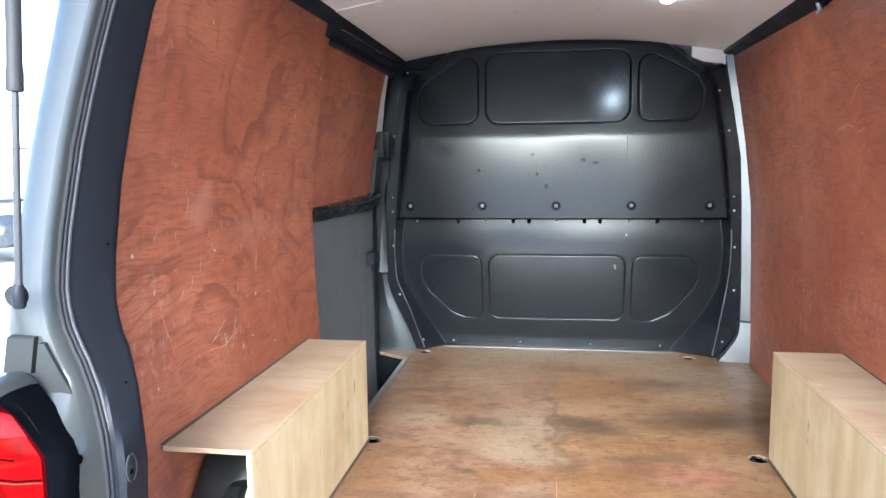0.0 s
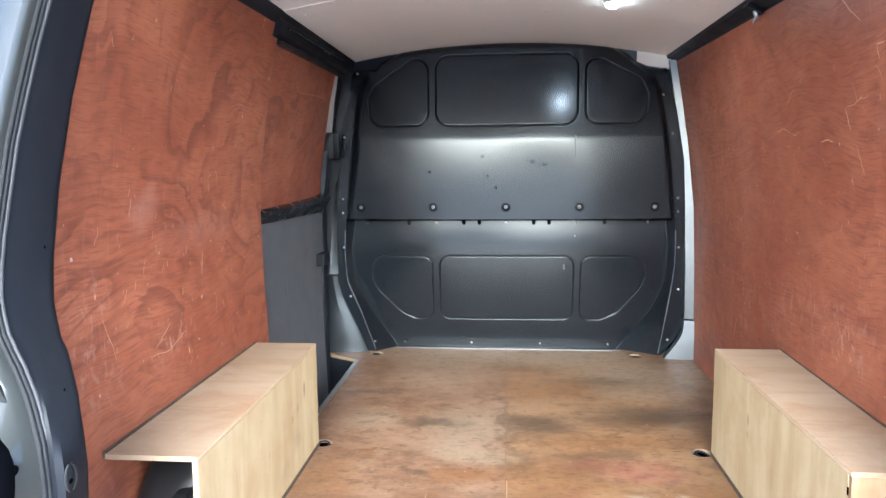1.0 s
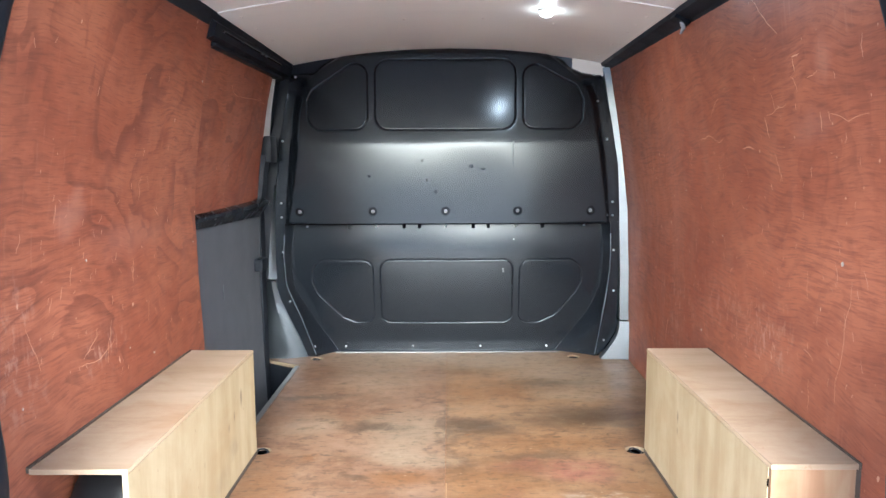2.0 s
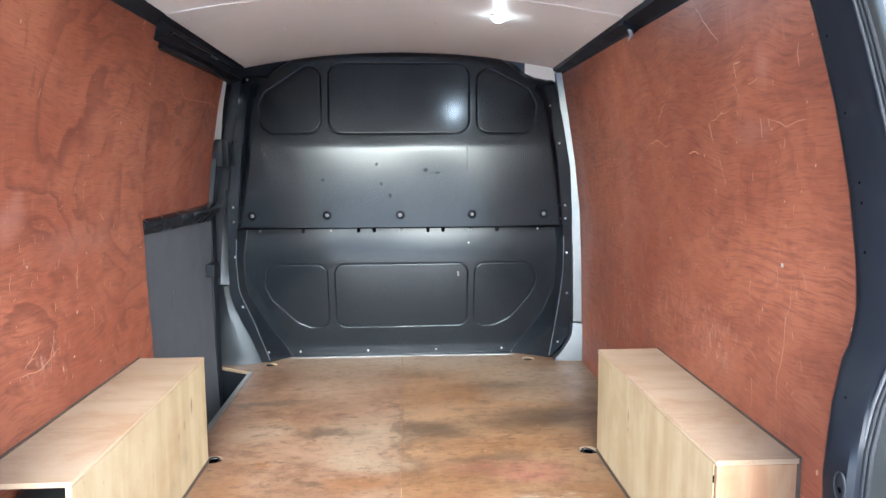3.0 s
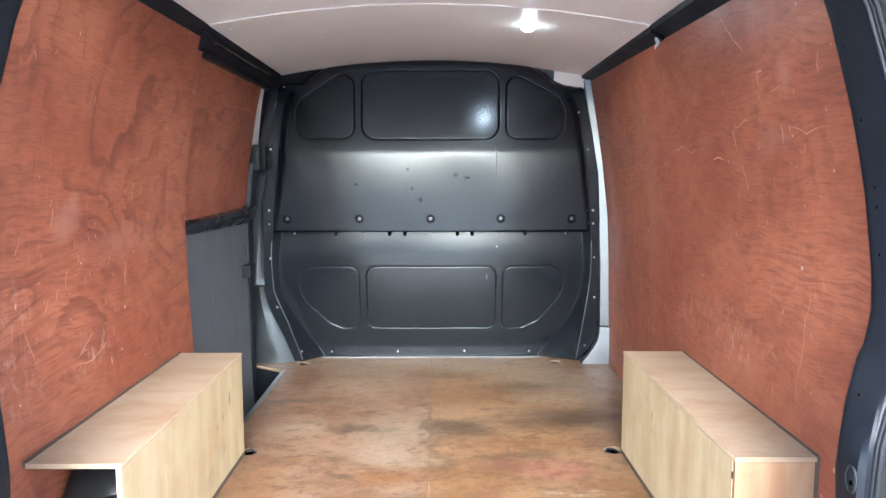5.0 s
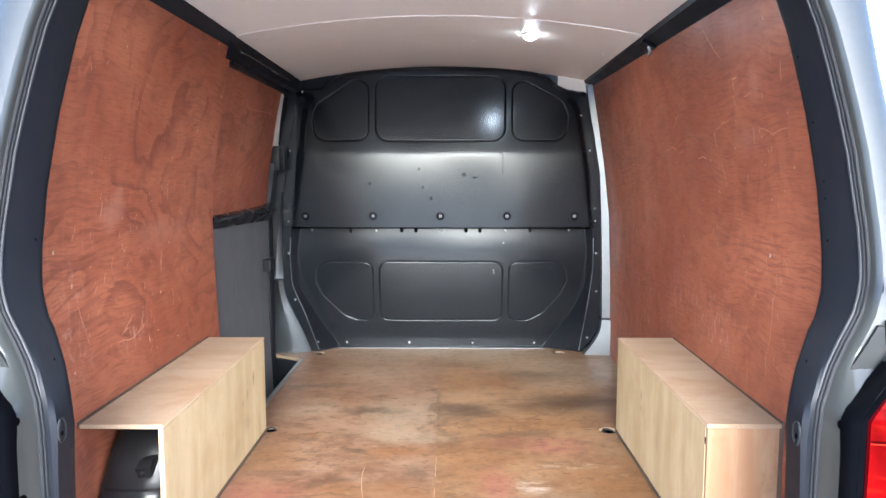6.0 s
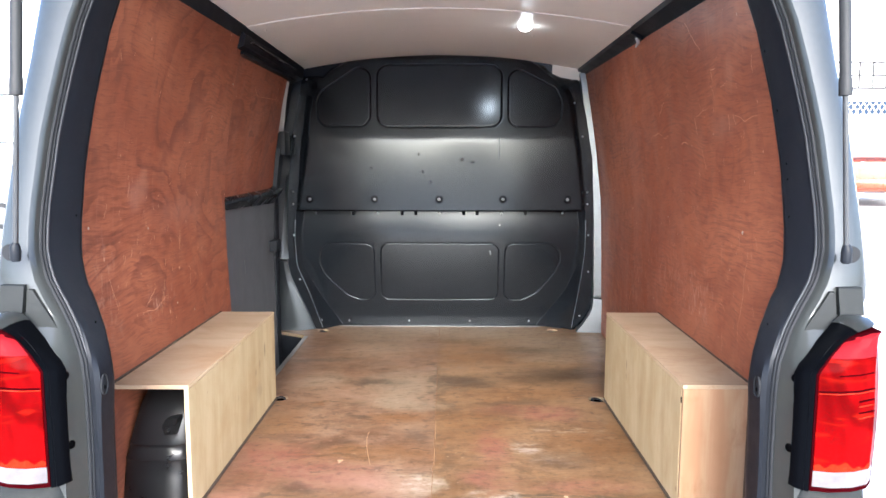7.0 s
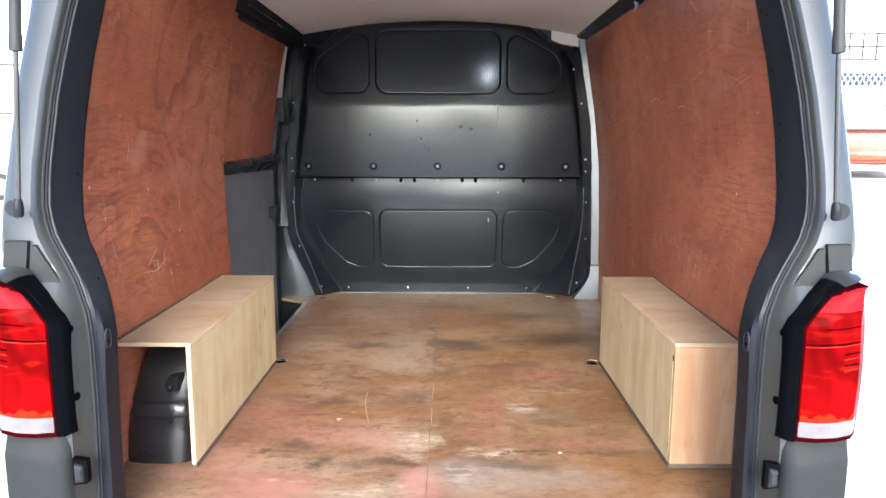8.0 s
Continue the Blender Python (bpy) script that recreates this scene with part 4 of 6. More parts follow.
# ---- bulkhead ----
XL = ((0.60, -0.684), (0.628, -0.690), (0.708, -0.722), (0.816, -0.768), (0.915, -0.802), (0.966, -0.806), (1.108, -0.802), (1.336, -0.796), (1.62, -0.766), (1.919, -0.708), (2.05, -0.685))
XR = ((0.60, 0.704), (0.616, 0.714), (0.67, 0.754), (0.732, 0.784), (0.779, 0.786), (1.139, 0.779), (1.30, 0.775), (1.506, 0.763), (1.724, 0.725), (1.914, 0.681), (2.05, 0.65))
# creases between the flange and the sloping facet (OUT), and between the facet and the pan (IN), by height
OUT_L = ((0.60, -0.636), (0.613, -0.639), (0.799, -0.698), (0.937, -0.753), (0.964, -0.760), (1.105, -0.766), (1.30, -0.752), (1.564, -0.724), (1.73, -0.707), (1.82, -0.693), (1.874, -0.670), (1.911, -0.637), (1.936, -0.595), (2.05, -0.43))
IN_L = ((0.60, -0.545), (0.621, -0.559), (0.759, -0.651), (0.923, -0.741), (0.97, -0.748), (1.096, -0.750), (1.30, -0.717), (1.563, -0.673), (1.73, -0.663), (1.819, -0.650), (1.873, -0.629), (1.918, -0.575), (2.05, -0.40))
OUT_R = ((0.60, 0.686), (0.614, 0.688), (0.838, 0.717), (0.93, 0.729), (1.023, 0.739), (1.139, 0.740), (1.30, 0.733), (1.558, 0.705), (1.728, 0.677), (1.805, 0.664), (1.858, 0.643), (1.893, 0.607), (1.926, 0.548), (2.05, 0.40))
IN_R = ((0.60, 0.51), (0.647, 0.546), (0.802, 0.660), (0.93, 0.716), (0.992, 0.722), (1.131, 0.724), (1.30, 0.700), (1.557, 0.668), (1.728, 0.643), (1.819, 0.625), (1.862, 0.590), (1.925, 0.525), (2.05, 0.37))
# tilt of the sheet's face in degrees (up: plus) by height, summed up to its depth
TILT_UP = ((1.246, -3.2), (1.30, -2.2), (1.40, -1.1), (1.50, -0.3), (1.565, 0.6), (1.588, 1.3), (1.600, 3.4), (1.612, 6.0), (1.63, 7.0), (1.66, 6.6), (2.06, 6.2))
TILT_LOW = ((0.60, -3.0), (0.645, -4.0), (0.665, -15.0), (0.85, -13.5), (0.98, -9.5), (1.06, -5.5), (1.11, -2.2), (1.15, 0.8), (1.20, 2.4), (1.246, 2.8))


def profile(tilts, z_known, y_known):
    z = np.linspace(tilts[0][0], tilts[-1][0], 1200)
    slope = np.tan(np.radians(np.interp(z, [t[0] for t in tilts], [t[1] for t in tilts])))
    y = np.concatenate([[0], np.cumsum((slope[1:] + slope[:-1]) / 2 * np.diff(z))])
    return z, y - np.interp(z_known, z, y) + y_known


UP_Z, UP_Y = profile(TILT_UP, 1.30, 1.903)
LOW_Z, LOW_Y = profile(TILT_LOW, 0.64, 2.104)
FLANGE = ((0.60, 2.022), (0.75, 1.996), (0.9, 1.977), (1.2, 1.958), (1.30, 1.955), (1.7, 1.950), (2.05, 1.970))
TOP = ((-0.70, 1.927), (-0.603, 1.930), (-0.577, 1.961), (-0.542, 1.982), (-0.493, 2.000), (-0.369, 2.017), (-0.2, 2.026), (-0.011, 2.031), (0.24, 2.026), (0.393, 2.012), (0.47, 1.998), (0.515, 1.978), (0.545, 1.946), (0.60, 1.922), (0.66, 1.912), (0.70, 1.911))


def sd_poly(px, pz, poly, r):
    """Signed distance to a polygon with rounded corners."""
    d = np.full(px.shape, 1e9)
    inside = np.zeros(px.shape, bool)
    n = len(poly)
    for i in range(n):
        (ax, az), (bx, bz) = poly[i], poly[(i + 1) % n]
        ex, ez = bx - ax, bz - az
        t = np.clip(((px - ax) * ex + (pz - az) * ez) / (ex * ex + ez * ez), 0, 1)
        d = np.minimum(d, np.hypot(px - ax - t * ex, pz - az - t * ez))
        cross = ((az > pz) != (bz > pz)) & (px < (bx - ax) * (pz - az) / (bz - az + 1e-12) + ax)
        inside ^= cross
    return np.where(inside, -d, d) - r


def inset(poly, r):
    """The polygon moved inwards by r; its corners run clockwise or not."""
    n = len(poly)
    area = sum(poly[i][0] * poly[(i + 1) % n][1] - poly[(i + 1) % n][0] * poly[i][1] for i in range(n))
    pts = [Vector(p) for p in (poly if area > 0 else poly[::-1])]
    out = []
    for i in range(n):
        d0, d1 = (pts[i] - pts[i - 1]).normalized(), (pts[(i + 1) % n] - pts[i]).normalized()
        n0, n1 = Vector((-d0.y, d0.x)), Vector((-d1.y, d1.x))
        k = (n0 + n1) / (1 + n0.dot(n1))
        out.append(tuple(pts[i] + k * r))
    return out


# pressed fields, as corner points and the radius that rounds them
UPPER_PANELS = (([(-0.330, 1.662), (0.297, 1.662), (0.297, 1.972), (-0.330, 1.972)], 0.062),
                ([(-0.364, 1.665), (-0.590, 1.665), (-0.628, 1.700), (-0.635, 1.790), (-0.612, 1.842), (-0.364, 2.004)], 0.056),
                ([(0.331, 1.664), (0.550, 1.664), (0.592, 1.702), (0.600, 1.790), (0.572, 1.856), (0.331, 1.981)], 0.053))
LOWER_PANELS = (([(-0.329, 0.755), (0.298, 0.755), (0.298, 1.066), (-0.329, 1.066)], 0.045),
                ([(-0.364, 1.063), (-0.600, 1.063), (-0.645, 1.030), (-0.652, 0.955), (-0.625, 0.892), (-0.515, 0.779), (-0.455, 0.753), (-0.364, 0.753)], 0.046),
                ([(0.331, 1.064), (0.570, 1.064), (0.617, 1.028), (0.623, 0.965), (0.598, 0.904), (0.505, 0.790), (0.430, 0.753), (0.331, 0.753)], 0.046))


def bulkhead_y(px, pz):
    """Depth of the pressed steel sheet at arrays of x and z."""
    def tab(table, v):
        return np.interp(v, [t[0] for t in table], [t[1] for t in table])

    pan = np.where(pz > 1.246, np.interp(pz, UP_Z, UP_Y), np.interp(pz, LOW_Z, LOW_Y)) + 0.045 * (px - CX) ** 2
    flange = tab(FLANGE, pz)
    lo, li, ro, ri = tab(OUT_L, pz), tab(IN_L, pz), tab(OUT_R, pz), tab(IN_R, pz)
    s = np.clip(np.minimum((px - lo) / (li - lo), (ro - px) / (ro - ri)), 0, 1)
    round_off = s * s * (3 - 2 * s)
    soft = np.clip((pz - 0.86) / 0.16, 0, 1)
    s = s * (1 - soft) + round_off * soft
    y = flange + (pan - flange) * s
    # the top edge curls back under the headlining
    y += 0.030 * np.clip(1 - (tab(TOP, px) - pz) / 0.030, 0, 1) ** 2 * (pz > 1.7)
    # a fine raised crease along the flange's edge
    ridge = np.minimum(np.abs(px - lo), np.abs(px - ro))
    y -= 0.0050 * np.exp(-(ridge / 0.0055) ** 2) * np.clip((1.25 - pz) / 0.15, 0, 1)
    for poly, r in UPPER_PANELS + LOWER_PANELS:
        deep = 0.0062 if poly[0][1] > 1.25 else 0.0042
        q = sd_poly(px, pz, inset(poly, r), r)
        y += deep * np.exp(-(q / 0.0027) ** 2) + 0.0006 * (0.5 - np.clip(q / 0.008, -0.5, 0.5))
    # dents
    y += 0.0008 * np.exp(-((px + 0.603 + 0.3 * (pz - 1.575)) / 0.010) ** 2 - ((pz - 1.575) / 0.024) ** 2)
    y += 0.0012 * np.exp(-((px + 0.54) / 0.05) ** 2 - ((pz - 1.53) / 0.03) ** 2)
    y += 0.0022 * np.sin(px * 4.1 + 1.0) * np.sin(pz * 5.3) + 0.0012 * np.sin(px * 11.0) * np.cos(pz * 9.0 + px * 3)
    return y


def pressed(z0, z1, nz, nx, arch):
    """A pressed sheet between two heights, as verts and faces."""
    v = np.linspace(0, 1, nz + 1)[:, None]
    u = np.linspace(0, 1, nx + 1)[None, :]
    mid = z0 + v * (z1 - z0) + 0 * u
    for _ in range(3):
        xl = np.interp(mid, [t[0] for t in XL], [t[1] for t in XL])
        xr = np.interp(mid, [t[0] for t in XR], [t[1] for t in XR])
        px = xl + u * (xr - xl)
        top = np.interp(px, [t[0] for t in TOP], [t[1] for t in TOP]) if arch else z1
        mid = z0 + v * (top - z0) + 0 * u
    py = bulkhead_y(px, mid)
    front = np.stack([px, py, mid], -1).reshape(-1, 3)
    i = np.arange(nz)[:, None] * (nx + 1) + np.arange(nx)[None, :]
    faces = np.stack([i, i + 1, i + nx + 2, i + nx + 1], -1).reshape(-1, 4)
    # the sheet's cut edge, folded back all round
    low = np.arange(nx + 1)
    right = np.arange(1, nz + 1) * (nx + 1) + nx
    up = nz * (nx + 1) + np.arange(nx - 1, -1, -1)
    left = np.arange(nz - 1, 0, -1) * (nx + 1)
    rim = np.concatenate([low, right, up, left])
    back = front[rim] + np.array([0, 0.003, 0])
    k = len(front) + np.arange(len(rim))
    fold = np.stack([rim, k, np.roll(k, -1), np.roll(rim, -1)], -1)
    return np.concatenate([front, back]), np.concatenate([faces, fold])


def raw_part(name, verts, faces, material, parent, label=""):
    me = bpy.data.meshes.new(name)
    me.from_pydata(verts.tolist(), [], faces.tolist())
    me.materials.append(material)
    me.polygons.foreach_set("use_smooth", [True] * len(me.polygons))
    me.set_sharp_from_angle(angle=radians(70))
    ob = new(name, me)
    ob.parent = parent
    return tagged(ob, label)


bulkhead = thing("bulkhead", "satin black pressed steel bulkhead with rivets and bolts", "partition", "structure")
raw_part("upper_panel", *pressed(1.2465, 2.03, 410, 800, True), STEEL_BLACK, bulkhead, "dented upper steel panel")
raw_part("lower_panel", *pressed(FLOOR + 0.002, 1.2455, 340, 800, False), STEEL_BLACK, bulkhead, "lower steel panel with pressed fields")
part("shelf_gap", box(-0.742, 0.708, 1.9085, 1.955, 1.2410, 1.2462, 0), DARK_HOLE, bulkhead, "dark gap under the upper panel")
part("bottom_lip", box(-0.555, 0.530, 2.086, 2.104, 0.6005, 0.6030, 0.0008), ALU, bulkhead, "bare metal bottom lip")


def on_sheet(points, lift=0.0):
    px, pz = np.array([p[0] for p in points], float), np.array([p[1] for p in points], float)
    return [(float(x), float(y) - lift, float(z)) for x, y, z in zip(px, bulkhead_y(px, pz), pz)]


# pale tubes paint the highlight along the flange creases
for crease in (OUT_L, OUT_R):
    zs = [0.612 + 0.02 * k for k in range(30)]
    part("painted_glint", tube(on_sheet([(lerp(z, crease), z) for z in zs], 0.0004), [0.0015 + 0.0008 * math.sin(9 * z) ** 2 for z in zs], 6), EDGE_GLINT, bulkhead, "pale painted highlight along the flange edge", True)


heads("rivet", on_sheet([(-0.688, 1.903), (-0.752, 1.619), (-0.768, 1.338), (-0.769, 1.273), (-0.769, 1.112), (-0.748, 0.877), (-0.645, 0.650),
                         (0.652, 1.903), (0.667, 1.788), (0.711, 1.619), (0.742, 1.337), (0.745, 1.276), (0.755, 1.115), (0.762, 0.922), (0.728, 0.680),
                         (-0.668, 1.223), (-0.340, 1.223), (-0.015, 1.224), (0.309, 1.224), (0.630, 1.224)]), 0.0055, 0.0035, "y", ZINC, bulkhead)
heads("rivet", [(x, 2.100, 0.630) for x in (-0.508, -0.182, 0.149, 0.470)], 0.0055, 0.0035, "y", ZINC, bulkhead)
heads("paint_chip", on_sheet([(0.251, 1.021), (0.253, 1.008), (0.300, 1.161)]), 0.0036, 0.0008, "y", ALU, bulkhead)
BOLTS = on_sheet([(-0.677, 1.300), (-0.344, 1.302), (-0.017, 1.302), (0.307, 1.302), (0.636, 1.301)])
for i, p in enumerate(BOLTS):
    cup = bmesh.new()
    for r0, r1, h in ((0.020, 0.017, 0.002),):
        bmesh.ops.create_cone(cup, cap_ends=True, segments=24, radius1=r0, radius2=r1, depth=h, matrix=Matrix.Translation((0, -0.001, 0)) @ pose(0, 0, 0, 90))
    socket = part("bolt_seat", cup, DARK_HOLE, bulkhead, "", True)
    socket.location = p
    part("washer", tube([(0.0145 * math.cos(a), -0.002, 0.0145 * math.sin(a)) for a in (2 * math.pi * k / 20 for k in range(21))], 0.0014, 6), STEEL_BLACK, socket, "", True)
    hexa = bmesh.new()
    bmesh.ops.create_cone(hexa, cap_ends=True, segments=6, radius1=0.0088, radius2=0.0072, depth=0.008, matrix=Matrix.Translation((0, -0.006, 0)) @ pose(0, 0, 0, 90, 15 * i))
    part("bolt_head", hexa, BOLT_STEEL, socket, "bright bolt head")
for x, z in ((-0.469, 1.221), (-0.212, 1.223), (-0.140, 1.223), (0.111, 1.223), (0.181, 1.223), (0.434, 1.224)):
    y = on_sheet([(x, z)])[0][1]
    part("slot", box(x - 0.008, x + 0.008, y - 0.0025, y + 0.004, z - 0.009, z + 0.011, 0.0015), DARK_HOLE if abs(x) < 0.4 else RUBBER, bulkhead)
part("headliner_corner", prism([(0.555, 1.982), (0.70, 1.982), (0.70, 1.995), (0.555, 1.995)], 1.90, 2.00), CEIL, bulkhead, "pale headlining corner showing above the flange")
part("headliner_corner", prism([(0.44, 1.984), (0.5545, 1.984), (0.5545, 1.995), (0.44, 1.995)], 1.90, 2.005), SILVER_SHADED, bulkhead, "grey painted roof bow beside the headlining")
part("headliner_corner", prism([(-0.72, 1.982), (-0.50, 1.982), (-0.50, 1.995), (-0.72, 1.995)], 1.90, 2.00), PLASTIC, bulkhead, "black trim corner above the flange")


# ---- wheel boxes ----
def wheel_box(side):
    left = side < 0
    t = thing("wheel_box", "pale plywood wheel arch box with an open end" if left else "pale plywood wheel arch box closed by an end board", "plywood box", group="wheel arch boxes", at=(side * 0.7, 0.44, FLOOR))
    o = Vector((-side * 0.7, -0.44, -FLOOR))

    def p(name, bm, m, label=""):
        bmesh.ops.translate(bm, vec=o, verts=bm.verts)
        return part(name, bm, m, t, label)

    if left:
        x0, y0, y1, xo0, xo1 = -0.615, 0.0, 0.875, -0.804, -0.808
    else:
        x0, y0, y1, xo0, xo1 = 0.615, 0.018, 0.880, 0.782, 0.803
    s, th = side, 0.011
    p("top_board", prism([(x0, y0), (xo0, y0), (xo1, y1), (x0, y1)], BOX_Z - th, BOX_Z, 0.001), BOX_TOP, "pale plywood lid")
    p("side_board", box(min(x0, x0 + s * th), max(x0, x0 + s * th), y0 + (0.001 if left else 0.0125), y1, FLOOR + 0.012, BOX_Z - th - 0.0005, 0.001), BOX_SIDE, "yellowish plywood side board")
    p("lid_edge", box(min(x0, x0 + s * th) - (0.0006 if not left else -0.001), max(x0, x0 + s * th) + (0.0006 if left else -0.001), y0 - 0.0008, y1 + 0.0006, BOX_Z - 0.0095, BOX_Z - 0.0015, 0.0005), PLY_EDGE, "bare layered plywood edge")
    p("front_board", box(min(x0 + s * th, xo1 - s * 0.002), max(x0 + s * th, xo1 - s * 0.002), y1 - 0.012, y1 - 0.001, FLOOR + 0.012, BOX_Z - th - 0.0005, 0.001), BOX_SIDE)
    p("base_strip", box(min(x0 - s * 0.002, x0 + s * th), max(x0 - s * 0.002, x0 + s * th), y0 + 0.004, y1, FLOOR + 0.0005, FLOOR + 0.012, 0.001), FOAM_SHADE, "dark foam strip under the board")
    if left:
        p("board_edge", box(x0 - th + 0.0008, x0 - 0.0008, y0 - 0.0006, y0 + 0.001, FLOOR + 0.012, BOX_Z - th, 0), PLY_EDGE, "bare layered plywood edge")
        # this strip also paints the brown shadow line along the wall
        p("edge_strip", prism([(xo0 - 0.001, y0 + 0.005), (-0.8125, y0 + 0.005), (-0.8135, y1), (xo1 - 0.001, y1)], BOX_Z - 0.010, BOX_Z + 0.002), FOAM_SHADE, "dark foam strip and painted shadow line against the wall")
    else:
        p("end_board", box(x0 + 0.001, xo0 - 0.004, y0 + 0.0005, y0 + 0.012, FLOOR + 0.012, BOX_Z - th - 0.0005, 0.001), box_ply("birch_ply_end", (0.27, 0.182, 0.112), "z", 0.8, bands=0.55), "streaky plywood end board")
        p("base_strip", box(x0, xo0, y0 - 0.001, y0 + 0.012, FLOOR + 0.0005, FLOOR + 0.012, 0.001), FOAM_SHADE, "dark foam strip under the board")
        # both strips also paint the shadow line between box and wall
        p("edge_strip", prism([(xo0 + 0.001, y0), (0.7875, y0), (0.8115, y1), (xo1 + 0.001, y1)], BOX_Z - 0.010, BOX_Z + 0.002), FOAM_SHADE, "dark foam strip and painted shadow line against the wall")
        p("edge_strip", box(xo0 - 0.004, 0.788, y0 + 0.002, y0 + 0.012, FLOOR + 0.0005, BOX_Z - 0.010, 0), FOAM_SHADE, "dark foam strip and painted shadow line against the wall")
        p("nail", box(x0 - 0.0008, x0 + 0.001, y0 + 0.010, y0 + 0.014, BOX_Z - 0.05, BOX_Z - 0.035, 0), DARK_HOLE)


wheel_box(-1)
wheel_box(1)

# wheel arch inside the open box
arch = thing("wheel_arch", "shiny black coated wheel arch under the plywood box", "wheel arch", "structure")
rings = []
PROFILE = ((0.030, 0.590), (0.032, 0.62), (0.040, 0.68), (0.050, 0.715), (0.047, 0.724), (0.058, 0.735), (0.064, 0.752), (0.061, 0.760), (0.073, 0.772), (0.092, 0.81), (0.120, 0.85), (0.165, 0.89), (0.22, 0.915), (0.32, 0.925), (0.5, 0.925), (0.62, 0.90), (0.74, 0.80), (0.80, 0.60))
for y, z in PROFILE:
    out = lerp(z, ((0.60, -0.8105), (0.72, -0.806), (0.84, -0.792), (0.92, -0.772)))
    rings.append([(out, y + 0.012, z), (out + 0.012, y + 0.002, z), (-0.76, y - 0.004, z), (-0.70, y - 0.006, z), (-0.665, y - 0.002, z), (-0.645, y + 0.012, z), (-0.634, y + 0.04, z - 0.004)])
part("arch_shell", loft(rings), ARCH_BLACK, arch, smooth=True)
part("bracket", loft([[(-0.704, 0.060, 0.786), (-0.674, 0.059, 0.790), (-0.674, 0.10, 0.790), (-0.704, 0.10, 0.786)], [(-0.706, 0.050, 0.812), (-0.668, 0.048, 0.818), (-0.668, 0.12, 0.818), (-0.706, 0.12, 0.812)], [(-0.702, 0.068, 0.824), (-0.672, 0.066, 0.828), (-0.672, 0.14, 0.828), (-0.702, 0.14, 0.824)]], close=True), ARCH_BLACK, arch, "small folded bracket")
part("bolt", tube([(-0.690, 0.06, 0.802), (-0.688, 0.044, 0.804)], 0.0035, 8), ARCH_BLACK, arch, "", True)


# ---- van body round the rear opening ----
INNER = ((0.30, 0.664), (0.60, 0.663), (0.95, 0.659), (1.06, 0.653), (1.10, 0.665), (1.14, 0.688), (1.17, 0.709), (1.215, 0.741), (1.27, 0.759), (1.34, 0.765), (1.47, 0.763), (1.60, 0.752), (1.70, 0.736), (1.80, 0.719), (1.87, 0.698), (1.97, 0.655))
SEAL_IN = ((0.30, 0.685), (0.60, 0.683), (0.92, 0.674), (1.06, 0.675), (1.10, 0.681), (1.155, 0.708), (1.215, 0.748), (1.25, 0.768), (1.285, 0.780), (1.32, 0.787), (1.39, 0.787), (1.56, 0.774), (1.74, 0.743), (1.80, 0.729), (1.97, 0.672))
OUTER = ((0.30, 0.852), (0.80, 0.850), (1.15, 0.850), (1.19, 0.868), (1.215, 0.882), (1.25, 0.884), (1.34, 0.879), (1.45, 0.871), (1.56, 0.863), (1.70, 0.843), (1.97, 0.815))
ZS = [0.32, 0.5, 0.6, 0.7, 0.8, 0.9, 0.98, 1.04, 1.07, 1.10, 1.12, 1.14, 1.16, 1.18, 1.20, 1.22, 1.25, 1.28, 1.31, 1.35, 1.40, 1.47, 1.54, 1.62, 1.70, 1.78, 1.86, 1.92, 1.97]
van = thing("van", "grey panel van seen through its open rear", "van", at=(CX, 0, 0))


def vpart(name, bm, material, label="", smooth=True, parent=None):
    bmesh.ops.translate(bm, vec=(-CX, 0, 0), verts=bm.verts)
    return part(name, bm, material, parent or van, label, smooth)


def shift(side, w, y, z):
    return (CX + side * w, y + lean(z), z)


JOINT_Z = 1.80


def near(z):
    """How far the lower pillar steps out towards the rear: 1 below the waist, 0 above it."""
    return min(max((1.20 - z) / 0.12, 0.0), 1.0)


